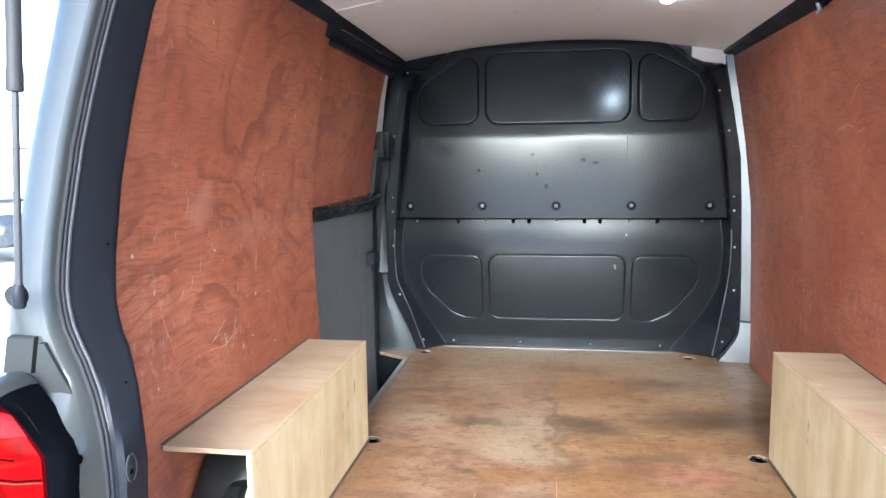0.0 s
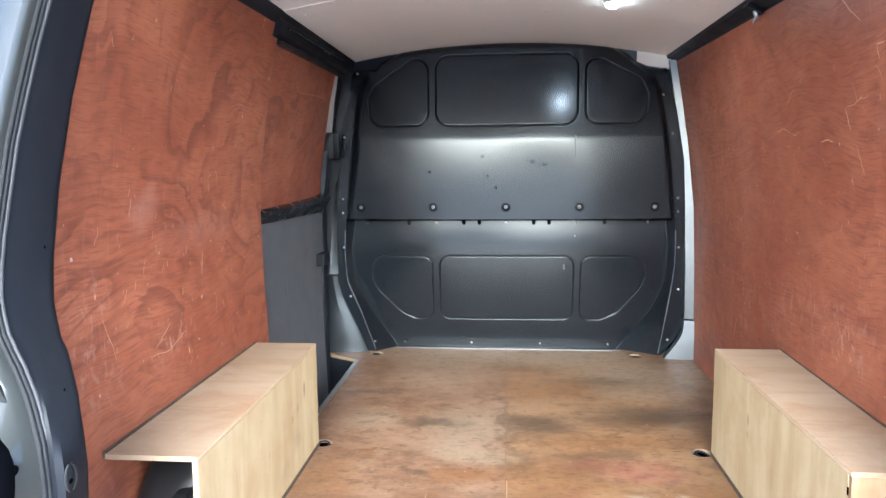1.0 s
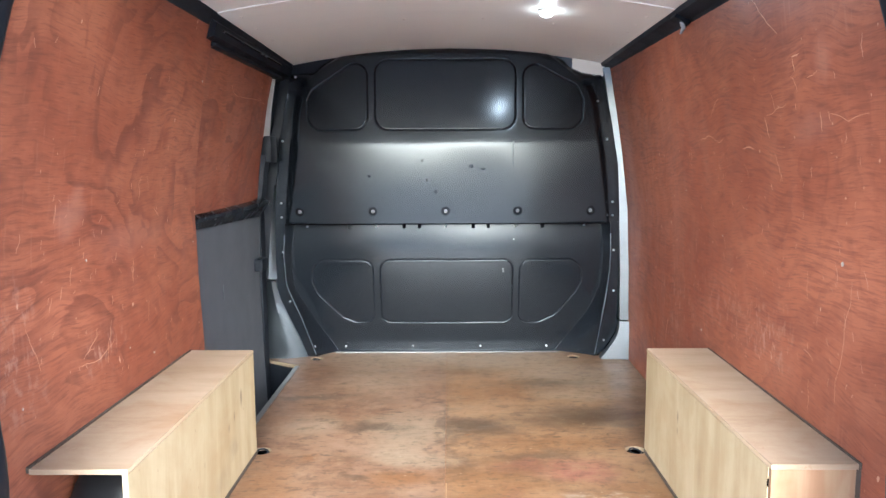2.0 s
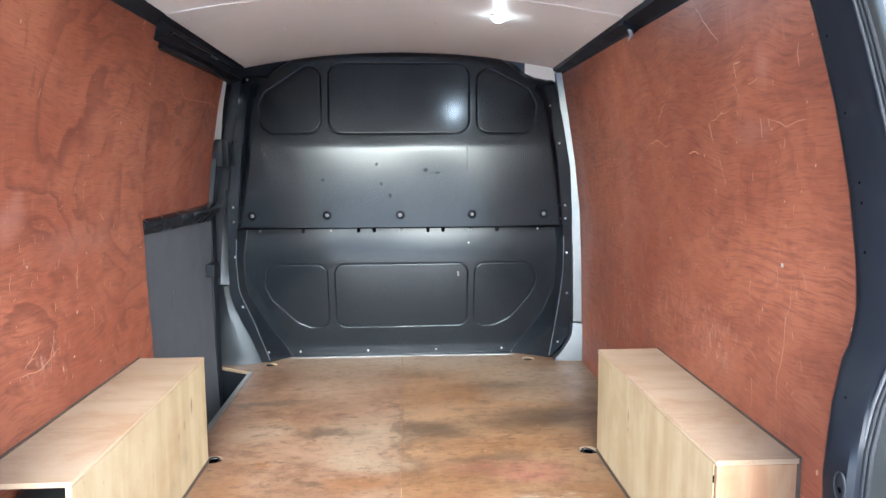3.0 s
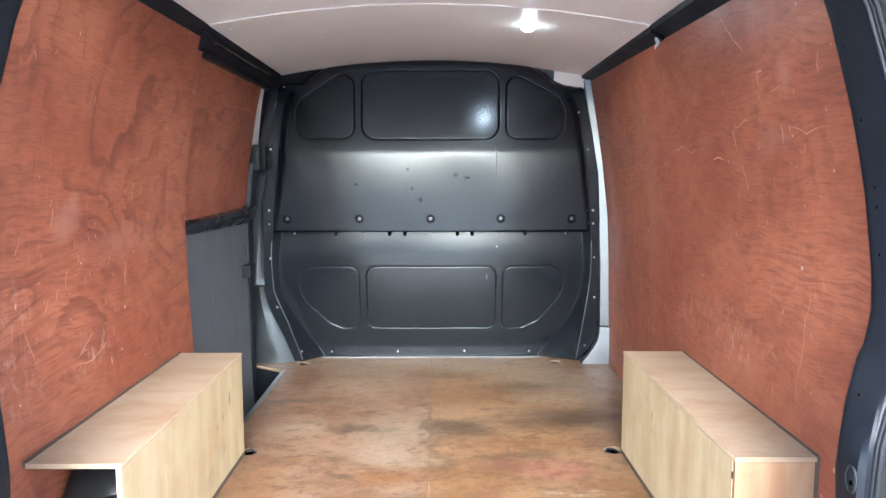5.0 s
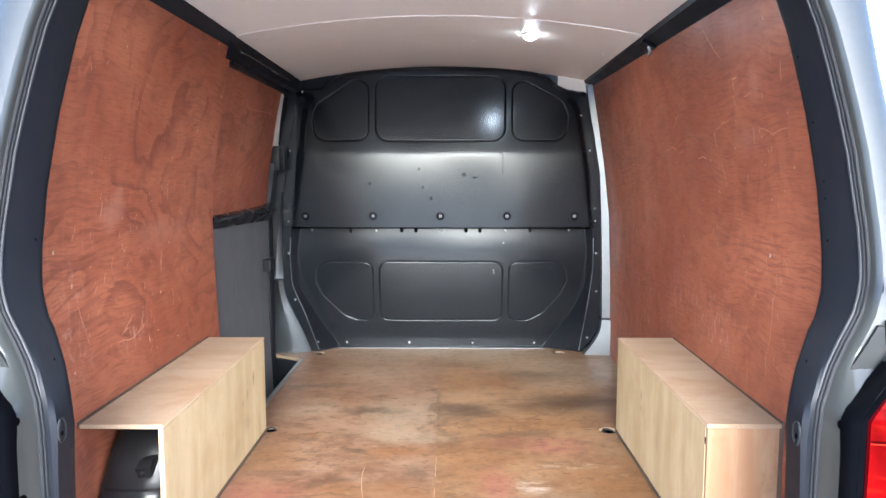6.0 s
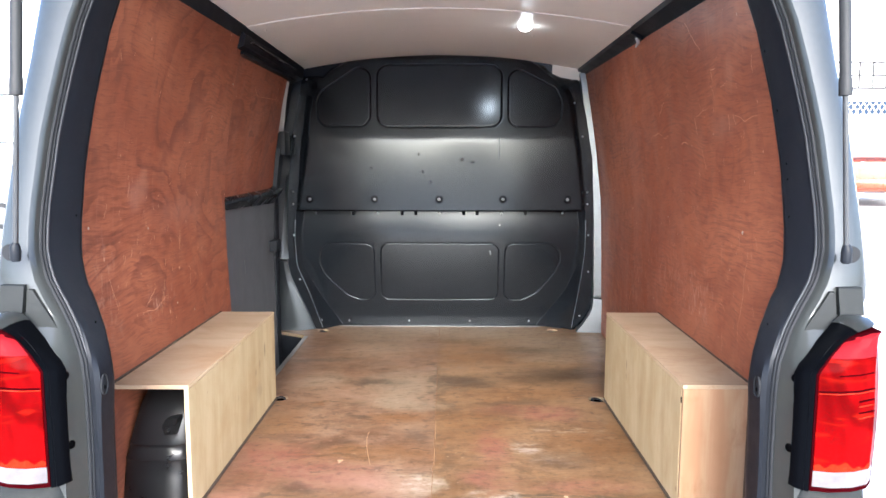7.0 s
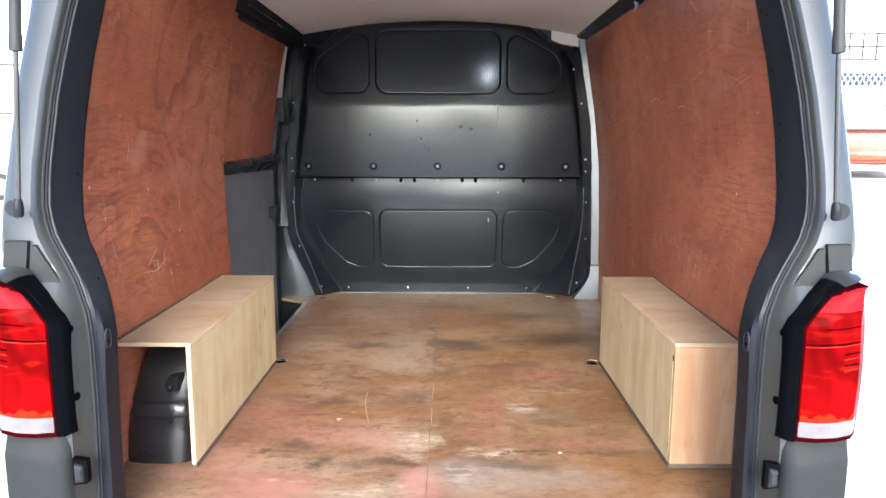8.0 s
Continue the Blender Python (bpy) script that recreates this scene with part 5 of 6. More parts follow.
def rear_pillar(side):
    rows = []
    for z in ZS:
        i, s = lerp(z, INNER), lerp(z, SEAL_IN)
        up = ((0.835, -0.10), (i + 0.05, -0.165), (i + 0.012, -0.200), (i + 0.003, -0.207), (i, -0.216), (i + 0.001, -0.226), (i * 0.5 + s * 0.5, -0.262), (s - 0.002, -0.292), (s + 0.004, -0.305), (s + 0.02, -0.31))
        low = ((0.835, -0.10), (i + 0.05, -0.200), (i + 0.012, -0.258), (i + 0.003, -0.271), (i, -0.280), (i, -0.290), (i + 0.002, -0.330), (s - 0.009, -0.336), (s + 0.002, -0.333), (s + 0.02, -0.332))
        q = near(z)
        rows.append([shift(side, lw * q + uw * (1 - q), ly * q + uy * (1 - q), z) for (lw, ly), (uw, uy) in zip(low, up)])
    vpart("rear_pillar", loft(rows), PILLAR, "dark blue-grey painted inner pillar")
    # joint across the pillar near the roof
    z = JOINT_Z
    i, s = lerp(z, INNER), lerp(z, SEAL_IN)
    vpart("panel_joint", tube([shift(side, w, y, z + dz) for w, y, dz in ((i + 0.0005, -0.216, 0), (i * 0.5 + s * 0.5 - 0.0003, -0.262, 0.004), (s - 0.003, -0.291, 0.007))], 0.0008, 6), RUBBER)
    # rubber seal: two round lips with a pale edge between
    for name, dw, y, r, m in (("seal", 0.002, -0.306, 0.0040, LIP), ("seal", 0.0045, -0.313, 0.0042, RUBBER), ("seal", 0.007, -0.320, 0.0040, RUBBER)):
        vpart(name, tube([shift(side, lerp(z, SEAL_IN) + dw, y - 0.022 * near(z), z) for z in ZS], r, 10), m, "shiny grey lip of the door seal" if m is LIP else "grey rubber door seal")
    # painted gutter and outer skin
    rows = []
    for z in ZS:
        s, o = lerp(z, SEAL_IN), lerp(z, OUTER)
        k = min(max((z - 1.09) / 0.09, 0), 1)
        a = s + 0.008
        low = [(a, -0.344), (a + 0.003, -0.353), (a + 0.007, -0.363), (a + 0.011, -0.374), (a + 0.014, -0.386), (a + 0.018, -0.398), (a + 0.05, -0.403), (o - 0.03, -0.392), (o - 0.008, -0.380), (o - 0.003, -0.370), (o, -0.350), (o + 0.02, 0.15)]
        up = [(a, -0.320), (a + 0.003, -0.331), (a + 0.007, -0.338)]
        up += [(a + 0.012 + (o - a - 0.012) * f, y) for f, y in ((0, -0.342), (0.2, -0.342), (0.4, -0.340), (0.6, -0.336), (0.8, -0.328), (0.93, -0.318), (1.0, -0.305))] + [(o + 0.005, -0.25), (o + 0.02, 0.15)]
        rows.append([shift(side, lw * (1 - k) + uw * k, ly * (1 - k) + uy * k, z) for (lw, ly), (uw, uy) in zip(low, up)])
    vpart("outer_panel", loft(rows), BODY, "glossy grey painted body panel")
    for z in (1.079, 0.941):
        h = dome(0.0085, 0.0015, "y", 16)
        bmesh.ops.transform(h, matrix=Matrix.Translation((CX + side * (lerp(z, SEAL_IN) + 0.0205), -0.3815, z)) @ pose(0, 0, 0, 0, 0, side * -66), verts=h.verts)
        vpart("hole", h, DARK_HOLE, "open bolt hole")
    # flat corner plate between the gutter and the tail light
    rows = []
    for z in (1.095, 1.115, 1.135, 1.15, 1.165, 1.18, 1.195, 1.21, 1.225, 1.234, 1.2362):
        a = lerp(z, SEAL_IN) + 0.008
        k = min(max((z - 1.085) / 0.05, 0), 1)
        right = lerp(z, ((1.095, 0.735), (1.13, 0.752), (1.15, 0.766), (1.17, 0.785), (1.185, 0.797), (1.234, 0.796)))
        back = 0.012 if z > 1.235 else 0
        lip = lerp(z, ((1.10, 0.007), (1.234, 0.020)))
        edge, flat = (-0.366 + 0.017 * k) + back, (-0.396 + 0.045 * k) + back
        rows.append([shift(side, w, y, z) for w, y in ((a + lip, edge + 0.014), (a + lip, edge), (right, flat), (right + 0.001, flat + 0.03))])
    vpart("corner_plate", loft(rows), BODY_SHADED, "flat corner plate in shaded grey body paint", False)
    # stop pocket below the strut
    pocket = [[shift(side, w, y, z) for w, y in ((0.802, -0.31), (0.851, -0.31), (0.850, y0), (0.803, y0))] for z, y0 in ((1.190, -0.353), (1.2415, -0.3515), (1.244, -0.349))]
    vpart("stop_block", loft(pocket, close=True), BODY_SHADED, "grey stop block", False)
    catch = thing("catch", "", "")
    catch.parent = van
    catch.location = (side * 0.688, -0.402, 0.792)
    part("plate", loft([[(-0.014, y, -0.028), (0.015, y, -0.024), (0.015, y, 0.024), (-0.014, y, 0.028)] for y in (0.012, -0.003)], close=True), SURROUND, catch, "black plastic catch")
    part("striker", loft([[(-0.009 * k, y, -0.020 * k - 0.003), (0.009 * k, y, -0.017 * k - 0.003), (0.009 * k, y, 0.014 * k), (-0.009 * k, y, 0.018 * k)] for y, k in ((-0.0025, 1.0), (-0.009, 0.92), (-0.013, 0.55))], close=True), RUBBER, catch, "worn dark striker")
    # small screw holes in the pillar
    for w, y, z in PILLAR_HOLES if side > 0 else PILLAR_HOLES[4:]:
        h = dome(0.0026, 0.0008, "-x" if side > 0 else "x", 10)
        bmesh.ops.translate(h, vec=shift(side, w, y, z), verts=h.verts)
        vpart("pinhole", h, DARK_HOLE)
    dimple = dome(0.017, 0.0035, "-x" if side > 0 else "x", 18)
    bmesh.ops.scale(dimple, vec=(1, 0.7, 1.25), verts=dimple.verts)
    bmesh.ops.translate(dimple, vec=shift(side, 0.6560, -0.320, 1.043), verts=dimple.verts)
    vpart("dimple", dimple, RUBBER)
    rim = tube([(0, 0.013 * math.cos(b), 0.021 * math.sin(b)) for b in (2 * math.pi * k / 20 for k in range(21))], 0.0022, 6)
    bmesh.ops.translate(rim, vec=shift(side, 0.6540, -0.320, 1.043), verts=rim.verts)
    vpart("grommet", rim, RUBBER, "rubbed grey grommet")
    h = dome(0.005, 0.001, "-x" if side > 0 else "x", 8)
    bmesh.ops.translate(h, vec=shift(side, 0.6530, -0.322, 1.038), verts=h.verts)
    vpart("pinhole", h, DARK_HOLE)


PILLAR_HOLES = ((0.764, -0.240, 1.485), (0.765, -0.240, 1.452), (0.752, -0.235, 1.60), (0.730, -0.235, 1.73), (0.768, -0.240, 1.29), (0.767, -0.235, 1.372), (0.699, -0.265, 1.155))


def tail_light(side):
    """Upright cluster: red lens above, clear band below, dark rim and plastic surround."""
    t = thing("tail_light", "", "")
    t["label"] = "red tail light cluster with a clear lower band"
    t.parent = van
    t.location = (side * 0.766, -0.415, 1.03)

    def at(w, y, z):
        return (side * (w - 0.78), y + 0.40, z - 1.03)

    def in_edge(z):
        return lerp(z, ((0.870, 0.731), (1.098, 0.731), (1.107, 0.735), (1.140, 0.757), (1.160, 0.772), (1.172, 0.786), (1.180, 0.806), (1.184, 0.822)))

    def section(z, grow, y_off):
        i, o = in_edge(z) - grow, lerp(z, ((0.875, 0.849), (1.0, 0.855), (1.10, 0.849), (1.184, 0.838))) + grow
        w = o - i
        rise = w * 0.130
        pts = [at(i, -0.385, z), at(i, -0.412 + y_off, z), at(i + 0.25 * w, -0.428 + y_off, z), at(i + 0.55 * w, -0.434 + y_off, z), at(i + 0.82 * w, -0.428 + y_off, z), at(o - 0.004, -0.410 + y_off, z), at(o, -0.37, z), at(o + 0.006, -0.30, z), at(o, -0.29, z)]
        return [(p[0], p[1], p[2] + rise * f) for p, f in zip(pts, (0, 0, 0.25, 0.55, 0.82, 1, 1, 1, 1))]

    red = [0.915, 0.94, 0.98, 1.02, 1.06, 1.085, 1.098, 1.107, 1.12, 1.13]
    part("red_lens", loft([section(z, -0.003, 0) for z in red], close=True), LENS_RED, t, "glossy red lens", True)
    part("upper_lens", loft([section(z, -0.003, 0.0005) for z in (1.1305, 1.14, 1.15, 1.16, 1.167, 1.172, 1.177, 1.180, 1.183)], close=True), LENS_PINK, t, "paler red upper lens", True)
    part("clear_lens", loft([section(z, -0.003, 0.001) for z in (0.884, 0.886, 0.90, 0.9148)], close=True), LENS_WHITE, t, "clear white lens band", True)
    part("lens_rim", loft([section(z, 0.0, 0.004) for z in (0.874, 0.88, 0.95, 1.062, 1.098, 1.107, 1.14, 1.16, 1.172, 1.18, 1.183)], close=True), LENS_DARK, t, "dark red rim", True)
    for z, r, m, a, b in ((1.068, 0.0016, LENS_DARK, 1, 5), (1.064, 0.0012, LENS_AMBER, 1, 5), (1.048, 0.0016, LENS_DARK, 3, 5), (1.038, 0.0012, LENS_AMBER, 3, 5), (1.026, 0.0014, LENS_DARK, 3, 5), (1.016, 0.0012, LENS_AMBER, 3, 5), (1.098, 0.0012, LENS_DARK, 2, 5)):
        part("lens_rib", tube(section(z, -0.0038, -0.0005)[a:b], r, 6), m, t, "", True)
    # wavy reflector edge above the clear band
    wave_row = []
    for k in range(49):
        f = k / 48
        p0, p1 = section(0.9165, -0.003, -0.0012), section(0.926 + 0.006 * math.sin(f * 9) * math.sin(f * 21 + 1) + 0.004 * math.sin(f * 5), -0.003, -0.0012)
        q = 1 + f * 3.2
        n0 = int(q)
        g = q - n0
        wave_row.append([tuple(u * (1 - g) + v * g for u, v in zip(p[n0], p[n0 + 1])) for p in (p0, p1)])
    part("reflector_edge", loft(wave_row), LENS_AMBER, t, "orange-red wavy reflector edge", True)
    # black plastic surround, stepped between the lens and the painted panel
    # it sweeps up over the lens; body paint stands for its sky-lit top end
    sweep = (((0.7305, -0.409, 0.872), (0.7105, -0.386, 0.872)), ((0.7305, -0.409, 1.05), (0.7105, -0.386, 1.05)), ((0.731, -0.409, 1.098), (0.7110, -0.385, 1.095)),
             ((0.735, -0.410, 1.108), (0.722, -0.378, 1.110)), ((0.752, -0.412, 1.134), (0.745, -0.364, 1.130)), ((0.767, -0.414, 1.155), (0.765, -0.355, 1.150)),
             ((0.780, -0.417, 1.169), (0.783, -0.350, 1.168)), ((0.797, -0.420, 1.1805), (0.795, -0.350, 1.184)), ((0.811, -0.422, 1.187), (0.804, -0.353, 1.196)),
             ((0.824, -0.418, 1.191), (0.820, -0.352, 1.201)), ((0.835, -0.402, 1.193), (0.838, -0.345, 1.200)), ((0.843, -0.370, 1.191), (0.850, -0.330, 1.196)))
    rows = []
    for (iw, iy, iz), (ew, ey, ez) in sweep:
        def between(f, out):
            return at(iw + (ew - iw) * f, iy + (ey - iy) * f - out, iz + (ez - iz) * f + out * 0.5 * (iz > 1.12))
        step = 1.0 if iz < 1.17 else 0.35
        rows.append([at(ew, ey + 0.02, ez - 0.004), at(ew, ey, ez), between(0.75, 0.004), between(0.45, 0.005), between(0.36, 0.005 - 0.004 * step), between(0.06, 0.001), at(iw, iy + 0.03, iz - 0.003)])
    part("surround", loft(rows[:8]), SURROUND, t, "black plastic surround", True)
    part("ledge", loft(rows[7:]), BODY, t, "top ledge of the surround, paler paint for its sky sheen", True)


def gas_strut(side):
    t = thing("gas_strut", "", "")
    t["label"] = "black tailgate gas strut with a bright rod"
    t.parent = van
    t.location = (side * 0.796, -0.352, 1.308)
    top = Vector((-side * 0.052, 0.0, 0.70))
    part("rod", tube([(0, 0, 0), top * 0.45], 0.0052, 10), STRUT_ROD, t, "dark polished rod", True)
    part("cylinder", tube([top * 0.432, top * 0.434, top * 0.475, top * 0.478, top], [0.0095, 0.0120, 0.0120, 0.0108, 0.0108], 14), STRUT_GREY, t, "black strut cylinder", True)
    part("socket", tube([(0, 0, -0.012), (0, 0, -0.008), (0, 0, 0.016), top * 0.035], [0.007, 0.0098, 0.0098, 0.006], 14), PLASTIC, t, "black ball socket", True)
    part("ball_plate", tube([(side * 0.016, 0.010, 0.004), (side * 0.016, 0.020, 0.004)], [0.0165, 0.0165], 18), RUBBER, t, "round grey mounting plate", True)


for side in (-1, 1):
    rear_pillar(side)
    tail_light(side)
    gas_strut(side)

# roof skin, side skins, sill, cab wall and raised tailgate that close the body
vpart("roof", loft([[(CX + w, y, z) for w, z in ((-0.80, 1.93), (-0.72, 2.0), (-0.4, 2.06), (0, 2.075), (0.4, 2.06), (0.72, 2.0), (0.80, 1.93))] for y in (-0.20, 0.5, 1.5, 2.3)]), BODY, "grey painted roof skin")
for side in (-1, 1):
    vpart("side_skin", loft([[(CX + side * (w + grow), y, z) for z, w in ((0.30, 0.865), (1.1, 0.865), (1.3, 0.86), (1.95, 0.765))] for y, grow in ((-0.10, 0), (0.25, 0.06), (2.3, 0.08))]), BODY, "grey painted side panel")
vpart("cab_wall", box(-0.95, 0.95, 2.26, 2.28, 0.30, 2.05, 0), PLASTIC, "dark cab side of the body", False)
vpart("rear_sill", loft([[(x, y, z) for y, z in ((-0.30, 0.30), (-0.30, 0.594), (-0.36, 0.590), (-0.41, 0.575), (-0.43, 0.54), (-0.44, 0.30))] for x in (-0.72, 0.70)], close=True), PLASTIC, "black rear sill guard")
for side in (-1, 1):
    vpart("corner_panel", loft([[(CX + side * ((w if w < 0.8 else w - 0.3 * back) - 0.014), y - 0.015 + back * (y < -0.37), z + 0.016 * max(0, w - 0.74) / 0.12 * (z > 0.7)) for w, y in ((0.716, -0.36), (0.720, -0.392), (0.728, -0.402), (0.744, -0.410), (0.80, -0.412), (0.842, -0.402), (0.857, -0.37), (0.862, -0.25))]
                                for z, back in ((0.30, 0), (0.6, 0), (0.80, 0), (0.818, 0.0005), (0.826, 0.002), (0.845, 0.009), (0.864, 0.016), (0.872, 0.020), (0.874, 0.030))]), BODY_SHADED, "grey lower corner panel")
vpart("bumper", loft([[(x, y, z) for y, z in ((-0.36, 0.28), (-0.36, 0.50), (-0.45, 0.52), (-0.52, 0.48), (-0.53, 0.32), (-0.48, 0.26))] for x in (-0.88, -0.80, 0.78, 0.86)], close=True), BODY, "grey rear bumper")
vpart("header", box(-0.70, 0.67, -0.06, 0.02, 1.925, 2.03, 0.01), BODY, "grey roof header above the opening")
vpart("tailgate", loft([[(x, y, z) for y, z in ((0.0, 2.05), (-0.35, 2.16), (-0.75, 2.23), (-1.15, 2.26), (-1.16, 2.30), (-0.75, 2.30), (-0.35, 2.24), (0.0, 2.09))] for x in (-0.74, -0.70, 0.67, 0.71)], close=True), BODY, "raised grey tailgate overhead")
for side in (-1, 1):
    w = thing("wheel", "", "")
    w["label"] = "rear road wheel"
    w.parent = van
    w.location = (side * 0.80, 0.45, 0.33)
    tyre = bmesh.new()
    bmesh.ops.create_cone(tyre, cap_ends=True, segments=32, radius1=0.33, radius2=0.33, depth=0.2, matrix=pose(0, 0, 0, 0, 90))
    bmesh.ops.bevel(tyre, geom=[ed for ed in tyre.edges if ed.calc_length() < 0.1], offset=0.03, segments=2, affect="EDGES")
    part("tyre", tyre, RUBBER, w, "black tyre", True)

# ---- outside ----


def yard():
    bm = bmesh.new()
    xs = [-600, -150, -60, -30, -20, -14, -10, -7, -4, -2, 0, 2, 3, 4, 5, 6, 8, 10, 13, 17, 22, 30, 60, 150, 600]
    ys = [-600, -150, -60, -30, -15, -8, -4, -2, 0, 2, 4, 6, 8, 10, 12, 14, 17, 21, 30, 60, 150, 600]
    grid = [[bm.verts.new((x, y, 0.66 * min(1, max(0, (y - 4) / 7)) * min(1, max(0, (x - 2) / 4)))) for x in xs] for y in ys]
    for r0, r1 in zip(grid, grid[1:]):
        for i in range(len(xs) - 1):
            bm.faces.new((r0[i], r0[i + 1], r1[i + 1], r1[i]))
    return bm


tagged(part("ground", yard(), GROUND, label="pale concrete yard rising gently beside the van", smooth=True), category="ground", kind="structure")

CAR_RED = paint("orange_red_paint", (0.20, 0.036, 0.009), 0.25)
CAR_DARK = paint("dark_car_paint", (0.035, 0.038, 0.042), 0.25)
CAR_WHITE = paint("white_car_paint", (0.70, 0.70, 0.69), 0.25)
CAR_GLASS = plain("car_glass", (0.16, 0.165, 0.17), 0.06, spec=0.9)
WHITE_WALL = plain("white_render", (0.78, 0.78, 0.77), 0.8, vary=0.05, bump=0.002)
FRAME_GREY = plain("grey_window_frame", (0.009, 0.009, 0.010), 0.6)
BLUE = plain("blue_mesh_banner", (0.006, 0.022, 0.055), 0.7)
TYRE = plain("tyre_rubber", (0.02, 0.02, 0.02), 0.8)


def car(paint_mat, label, x, y, z, turn):
    """A parked hatchback about four metres long, its tail towards -y."""
    t = thing("car", label, "car", group="parked cars", at=(x, y, z))
    t.rotation_euler = (0, 0, radians(turn))
    prof = ((-2.0, 0.32, 0.62, 0.74), (-1.97, 0.30, 0.86, 0.78), (-1.85, 0.28, 0.95, 0.82), (-1.2, 0.25, 0.98, 0.84), (0.4, 0.25, 0.96, 0.84), (1.2, 0.25, 0.90, 0.83), (1.85, 0.28, 0.78, 0.78), (2.0, 0.34, 0.62, 0.70))
    rows = [[(-w, yy, z0 + 0.12), (-w - 0.02, yy, (z0 + z1) / 2), (-w + 0.02, yy, z1 - 0.06), (-w + 0.10, yy, z1), (w - 0.10, yy, z1), (w - 0.02, yy, z1 - 0.06), (w + 0.02, yy, (z0 + z1) / 2), (w, yy, z0 + 0.12), (w - 0.1, yy, z0), (-w + 0.1, yy, z0)] for yy, z0, z1, w in prof]
    part("body", loft(rows, close=True), paint_mat, t, "", True)
    cabin = [[(-w, yy, z0), (-w + 0.10, yy + 0.02, z1), (w - 0.10, yy + 0.02, z1), (w, yy, z0)] for yy, z0, z1, w in ((-1.82, 0.93, 0.97, 0.72), (-1.35, 0.95, 1.38, 0.74), (-0.6, 0.95, 1.44, 0.75), (0.1, 0.94, 1.41, 0.75), (0.95, 0.92, 0.96, 0.74))]
    part("cabin", loft(cabin, close=True), CAR_GLASS, t, "tinted glass cabin", True)
    part("roof", loft([[(-0.62, yy, zz), (0, yy, zz + 0.03), (0.62, yy, zz)] for yy, zz in ((-1.36, 1.395), (-0.6, 1.452), (0.1, 1.42))]), paint_mat, t, "", True)
    for sx in (-1, 1):
        for yy in (-1.25, 1.25):
            w = bmesh.new()
            bmesh.ops.create_cone(w, cap_ends=True, segments=24, radius1=0.30, radius2=0.30, depth=0.2, matrix=Matrix.Translation((sx * 0.76, yy, 0.30)) @ pose(0, 0, 0, 0, 90))
            wheel = part("wheel", w, TYRE, t, "black tyre", True)
            r = bmesh.new()
            bmesh.ops.create_cone(r, cap_ends=True, segments=18, radius1=0.19, radius2=0.17, depth=0.02, matrix=Matrix.Translation((sx * 0.865, yy, 0.30)) @ pose(0, 0, 0, 0, 90))
            part("rim", r, ALU, wheel, "silver rim", True)
        part("tail_lamp", box(sx * 0.62 - 0.12, sx * 0.62 + 0.12, -2.005, -1.94, 0.68, 0.82, 0.01), LENS_RED, t, "red tail lamp")
    part("bumper", box(-0.76, 0.76, -2.06, -1.93, 0.36, 0.54, 0.03), paint_mat, t, "", True)
    part("badge", tube([(0.055 * math.cos(a), -2.0, 0.80 + 0.055 * math.sin(a)) for a in (2 * math.pi * k / 20 for k in range(21))], 0.010, 6), ZINC, t, "round chrome badge", True)
    part("lid_gap", box(-0.72, 0.72, -1.995, -1.96, 0.905, 0.922, 0.003), PLASTIC, t, "dark shut line of the lid")


car(CAR_RED, "orange-red hatchback parked tail-on in the yard", 8.8, 13.5, 0.66, -30)
car(CAR_DARK, "dark hatchback parked beside the yard wall", -9.95, 9.0, 0.0, -98)
car(CAR_WHITE, "white hatchback parked side-on beyond the van", -11.1, 14.8, 0.0, 90)

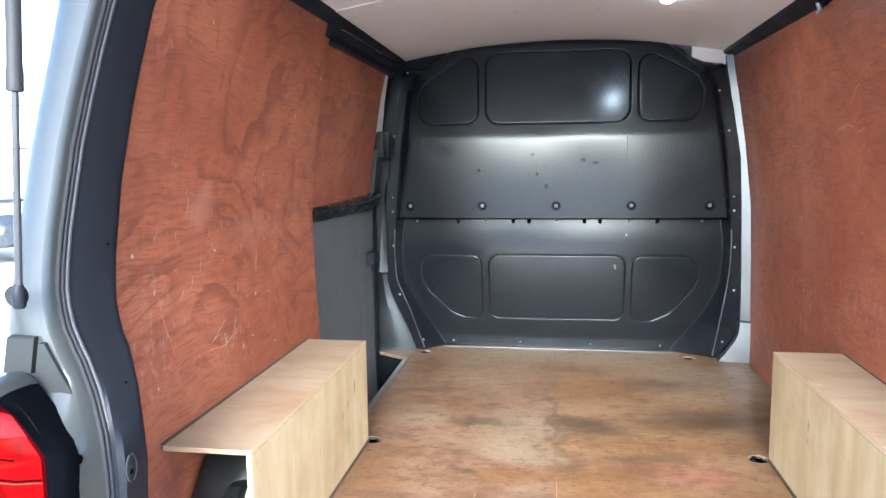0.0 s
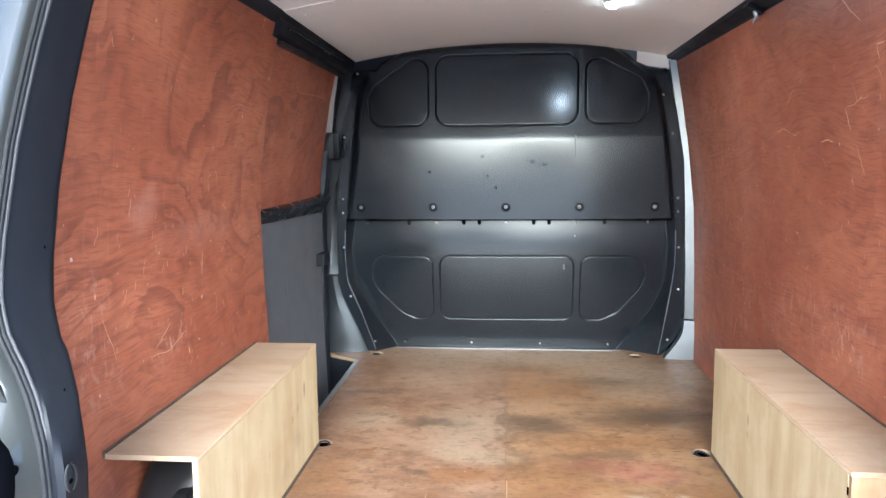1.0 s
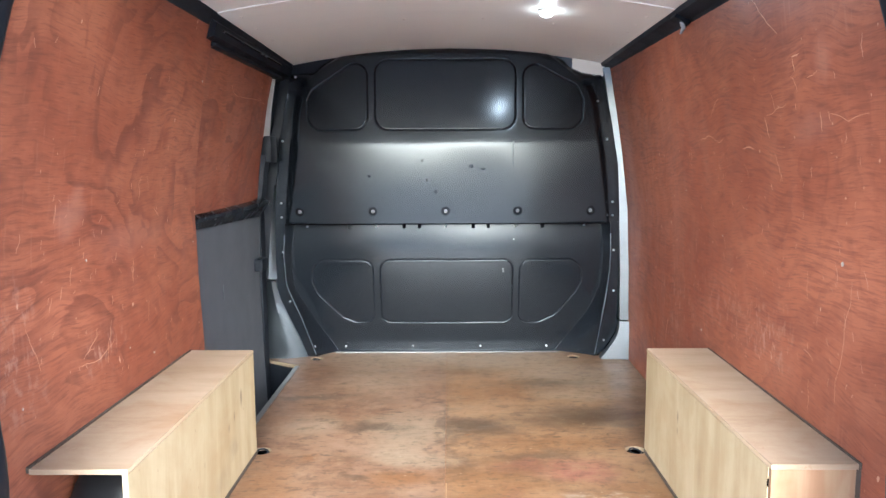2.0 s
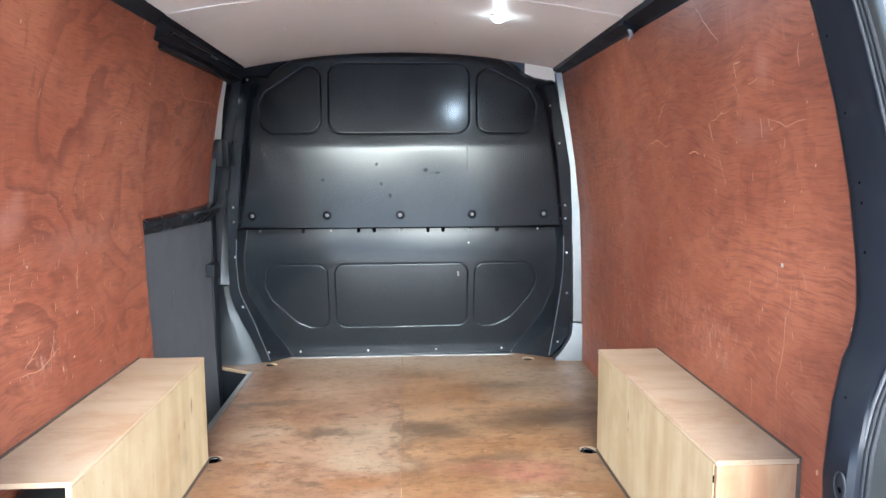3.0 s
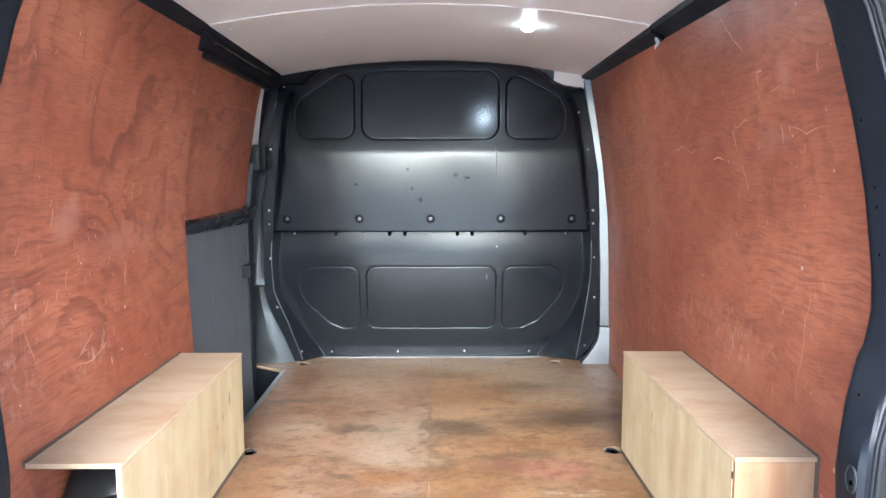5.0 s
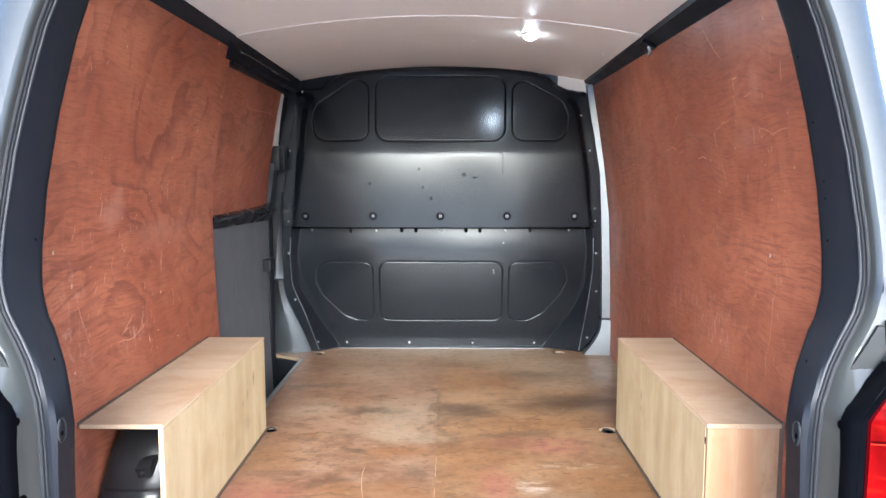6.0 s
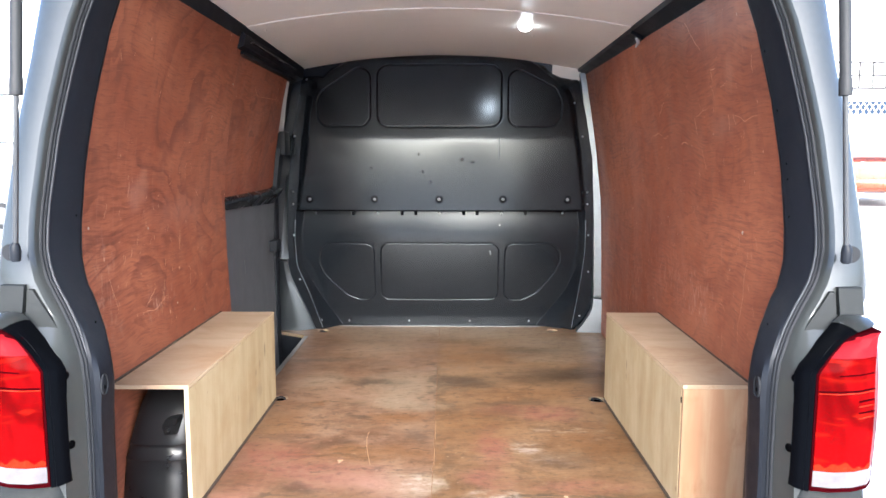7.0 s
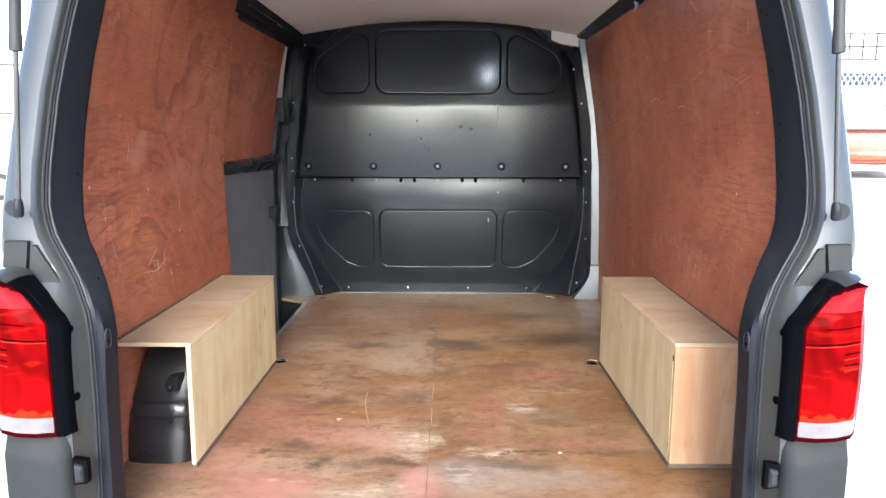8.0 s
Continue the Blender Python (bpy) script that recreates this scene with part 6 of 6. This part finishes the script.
hall = thing("building", "white rendered yard building with a grey framed window", "building", at=(14, 27, 0.5))
part("wall", box(-8, 14, 0, 6, -0.6, 8.0, 0), WHITE_WALL, hall, smooth=False)
part("roof", box(-8.3, 14.3, -0.3, 6.3, 8.0, 8.3, 0.02), FRAME_GREY, hall)
for k in range(3):
    x = 0.07 + 4.2 * k
    win = part("window", box(x, x + 3.2, -0.05, -0.01, 3.93, 4.93, 0), WHITE_WALL, hall)
    for i in range(7):
        part("mullion", box(x - 0.03 + 0.53 * i, x + 0.03 + 0.53 * i, -0.09, -0.045, 3.90, 4.96, 0), FRAME_GREY, win)
    for j in range(3):
        part("mullion", box(x - 0.03, x + 3.21, -0.088, -0.048, 3.90 + 0.50 * j, 3.96 + 0.50 * j, 0), FRAME_GREY, win)
part("downpipe", tube([(-0.18, -0.12, -0.5), (-0.18, -0.12, 4.9)], 0.09, 10), STRUT_GREY, hall, "grey downpipe", True)

fence = thing("fence", "white lattice fence with a blue banner behind", "fence", at=(14.5, 22.0, 0.66))
for i in range(5):
    part("post", box(-4 + 2 * i - 0.04, -4 + 2 * i + 0.04, -0.04, 0.04, 0, 3.1, 0.01), WHITE_WALL, fence)
part("banner", box(-4, 4, 0.05, 0.06, 2.40, 2.85, 0), BLUE, fence, "blue mesh banner")
for i in range(40):
    x = -4 + 0.2 * i
    part("slat", tube([(x, 0, 2.35), (x + 0.4, 0, 2.95)], 0.012, 5), WHITE_WALL, fence)
    part("slat", tube([(x + 0.4, -0.02, 2.35), (x, -0.02, 2.95)], 0.012, 5), WHITE_WALL, fence)
part("panel", box(-4, 4, -0.02, 0.02, 0.05, 2.32, 0.005), WHITE_WALL, fence)

wall = thing("yard_wall", "white rendered yard wall with thin cable lines", "wall", "structure", at=(-16, 20, 0))
part("wall", box(-14, 12, 0, 0.3, -0.02, 7.0, 0), WHITE_WALL, wall)
part("cable", tube([(-14, -0.02, 3.4), (12, -0.02, 3.55)], 0.03, 6), FRAME_GREY, wall)
part("cable", tube([(-14, -0.02, 2.1), (12, -0.02, 2.05)], 0.03, 6), FRAME_GREY, wall)

# unseen plain wall, added behind the van to shape the bulkhead's reflection
UNSEEN_WALL = plain("unseen_wall_render", (0.66, 0.62, 0.57), 0.85, vary=0.12, bump=0.002)
back = thing("yard_wall", "plain unseen wall added for the bulkhead to mirror", "wall", "structure", at=(0, -15, 0))
part("wall", box(-40, 40, -0.3, 0, -0.02, 2.0, 0), UNSEEN_WALL, back)
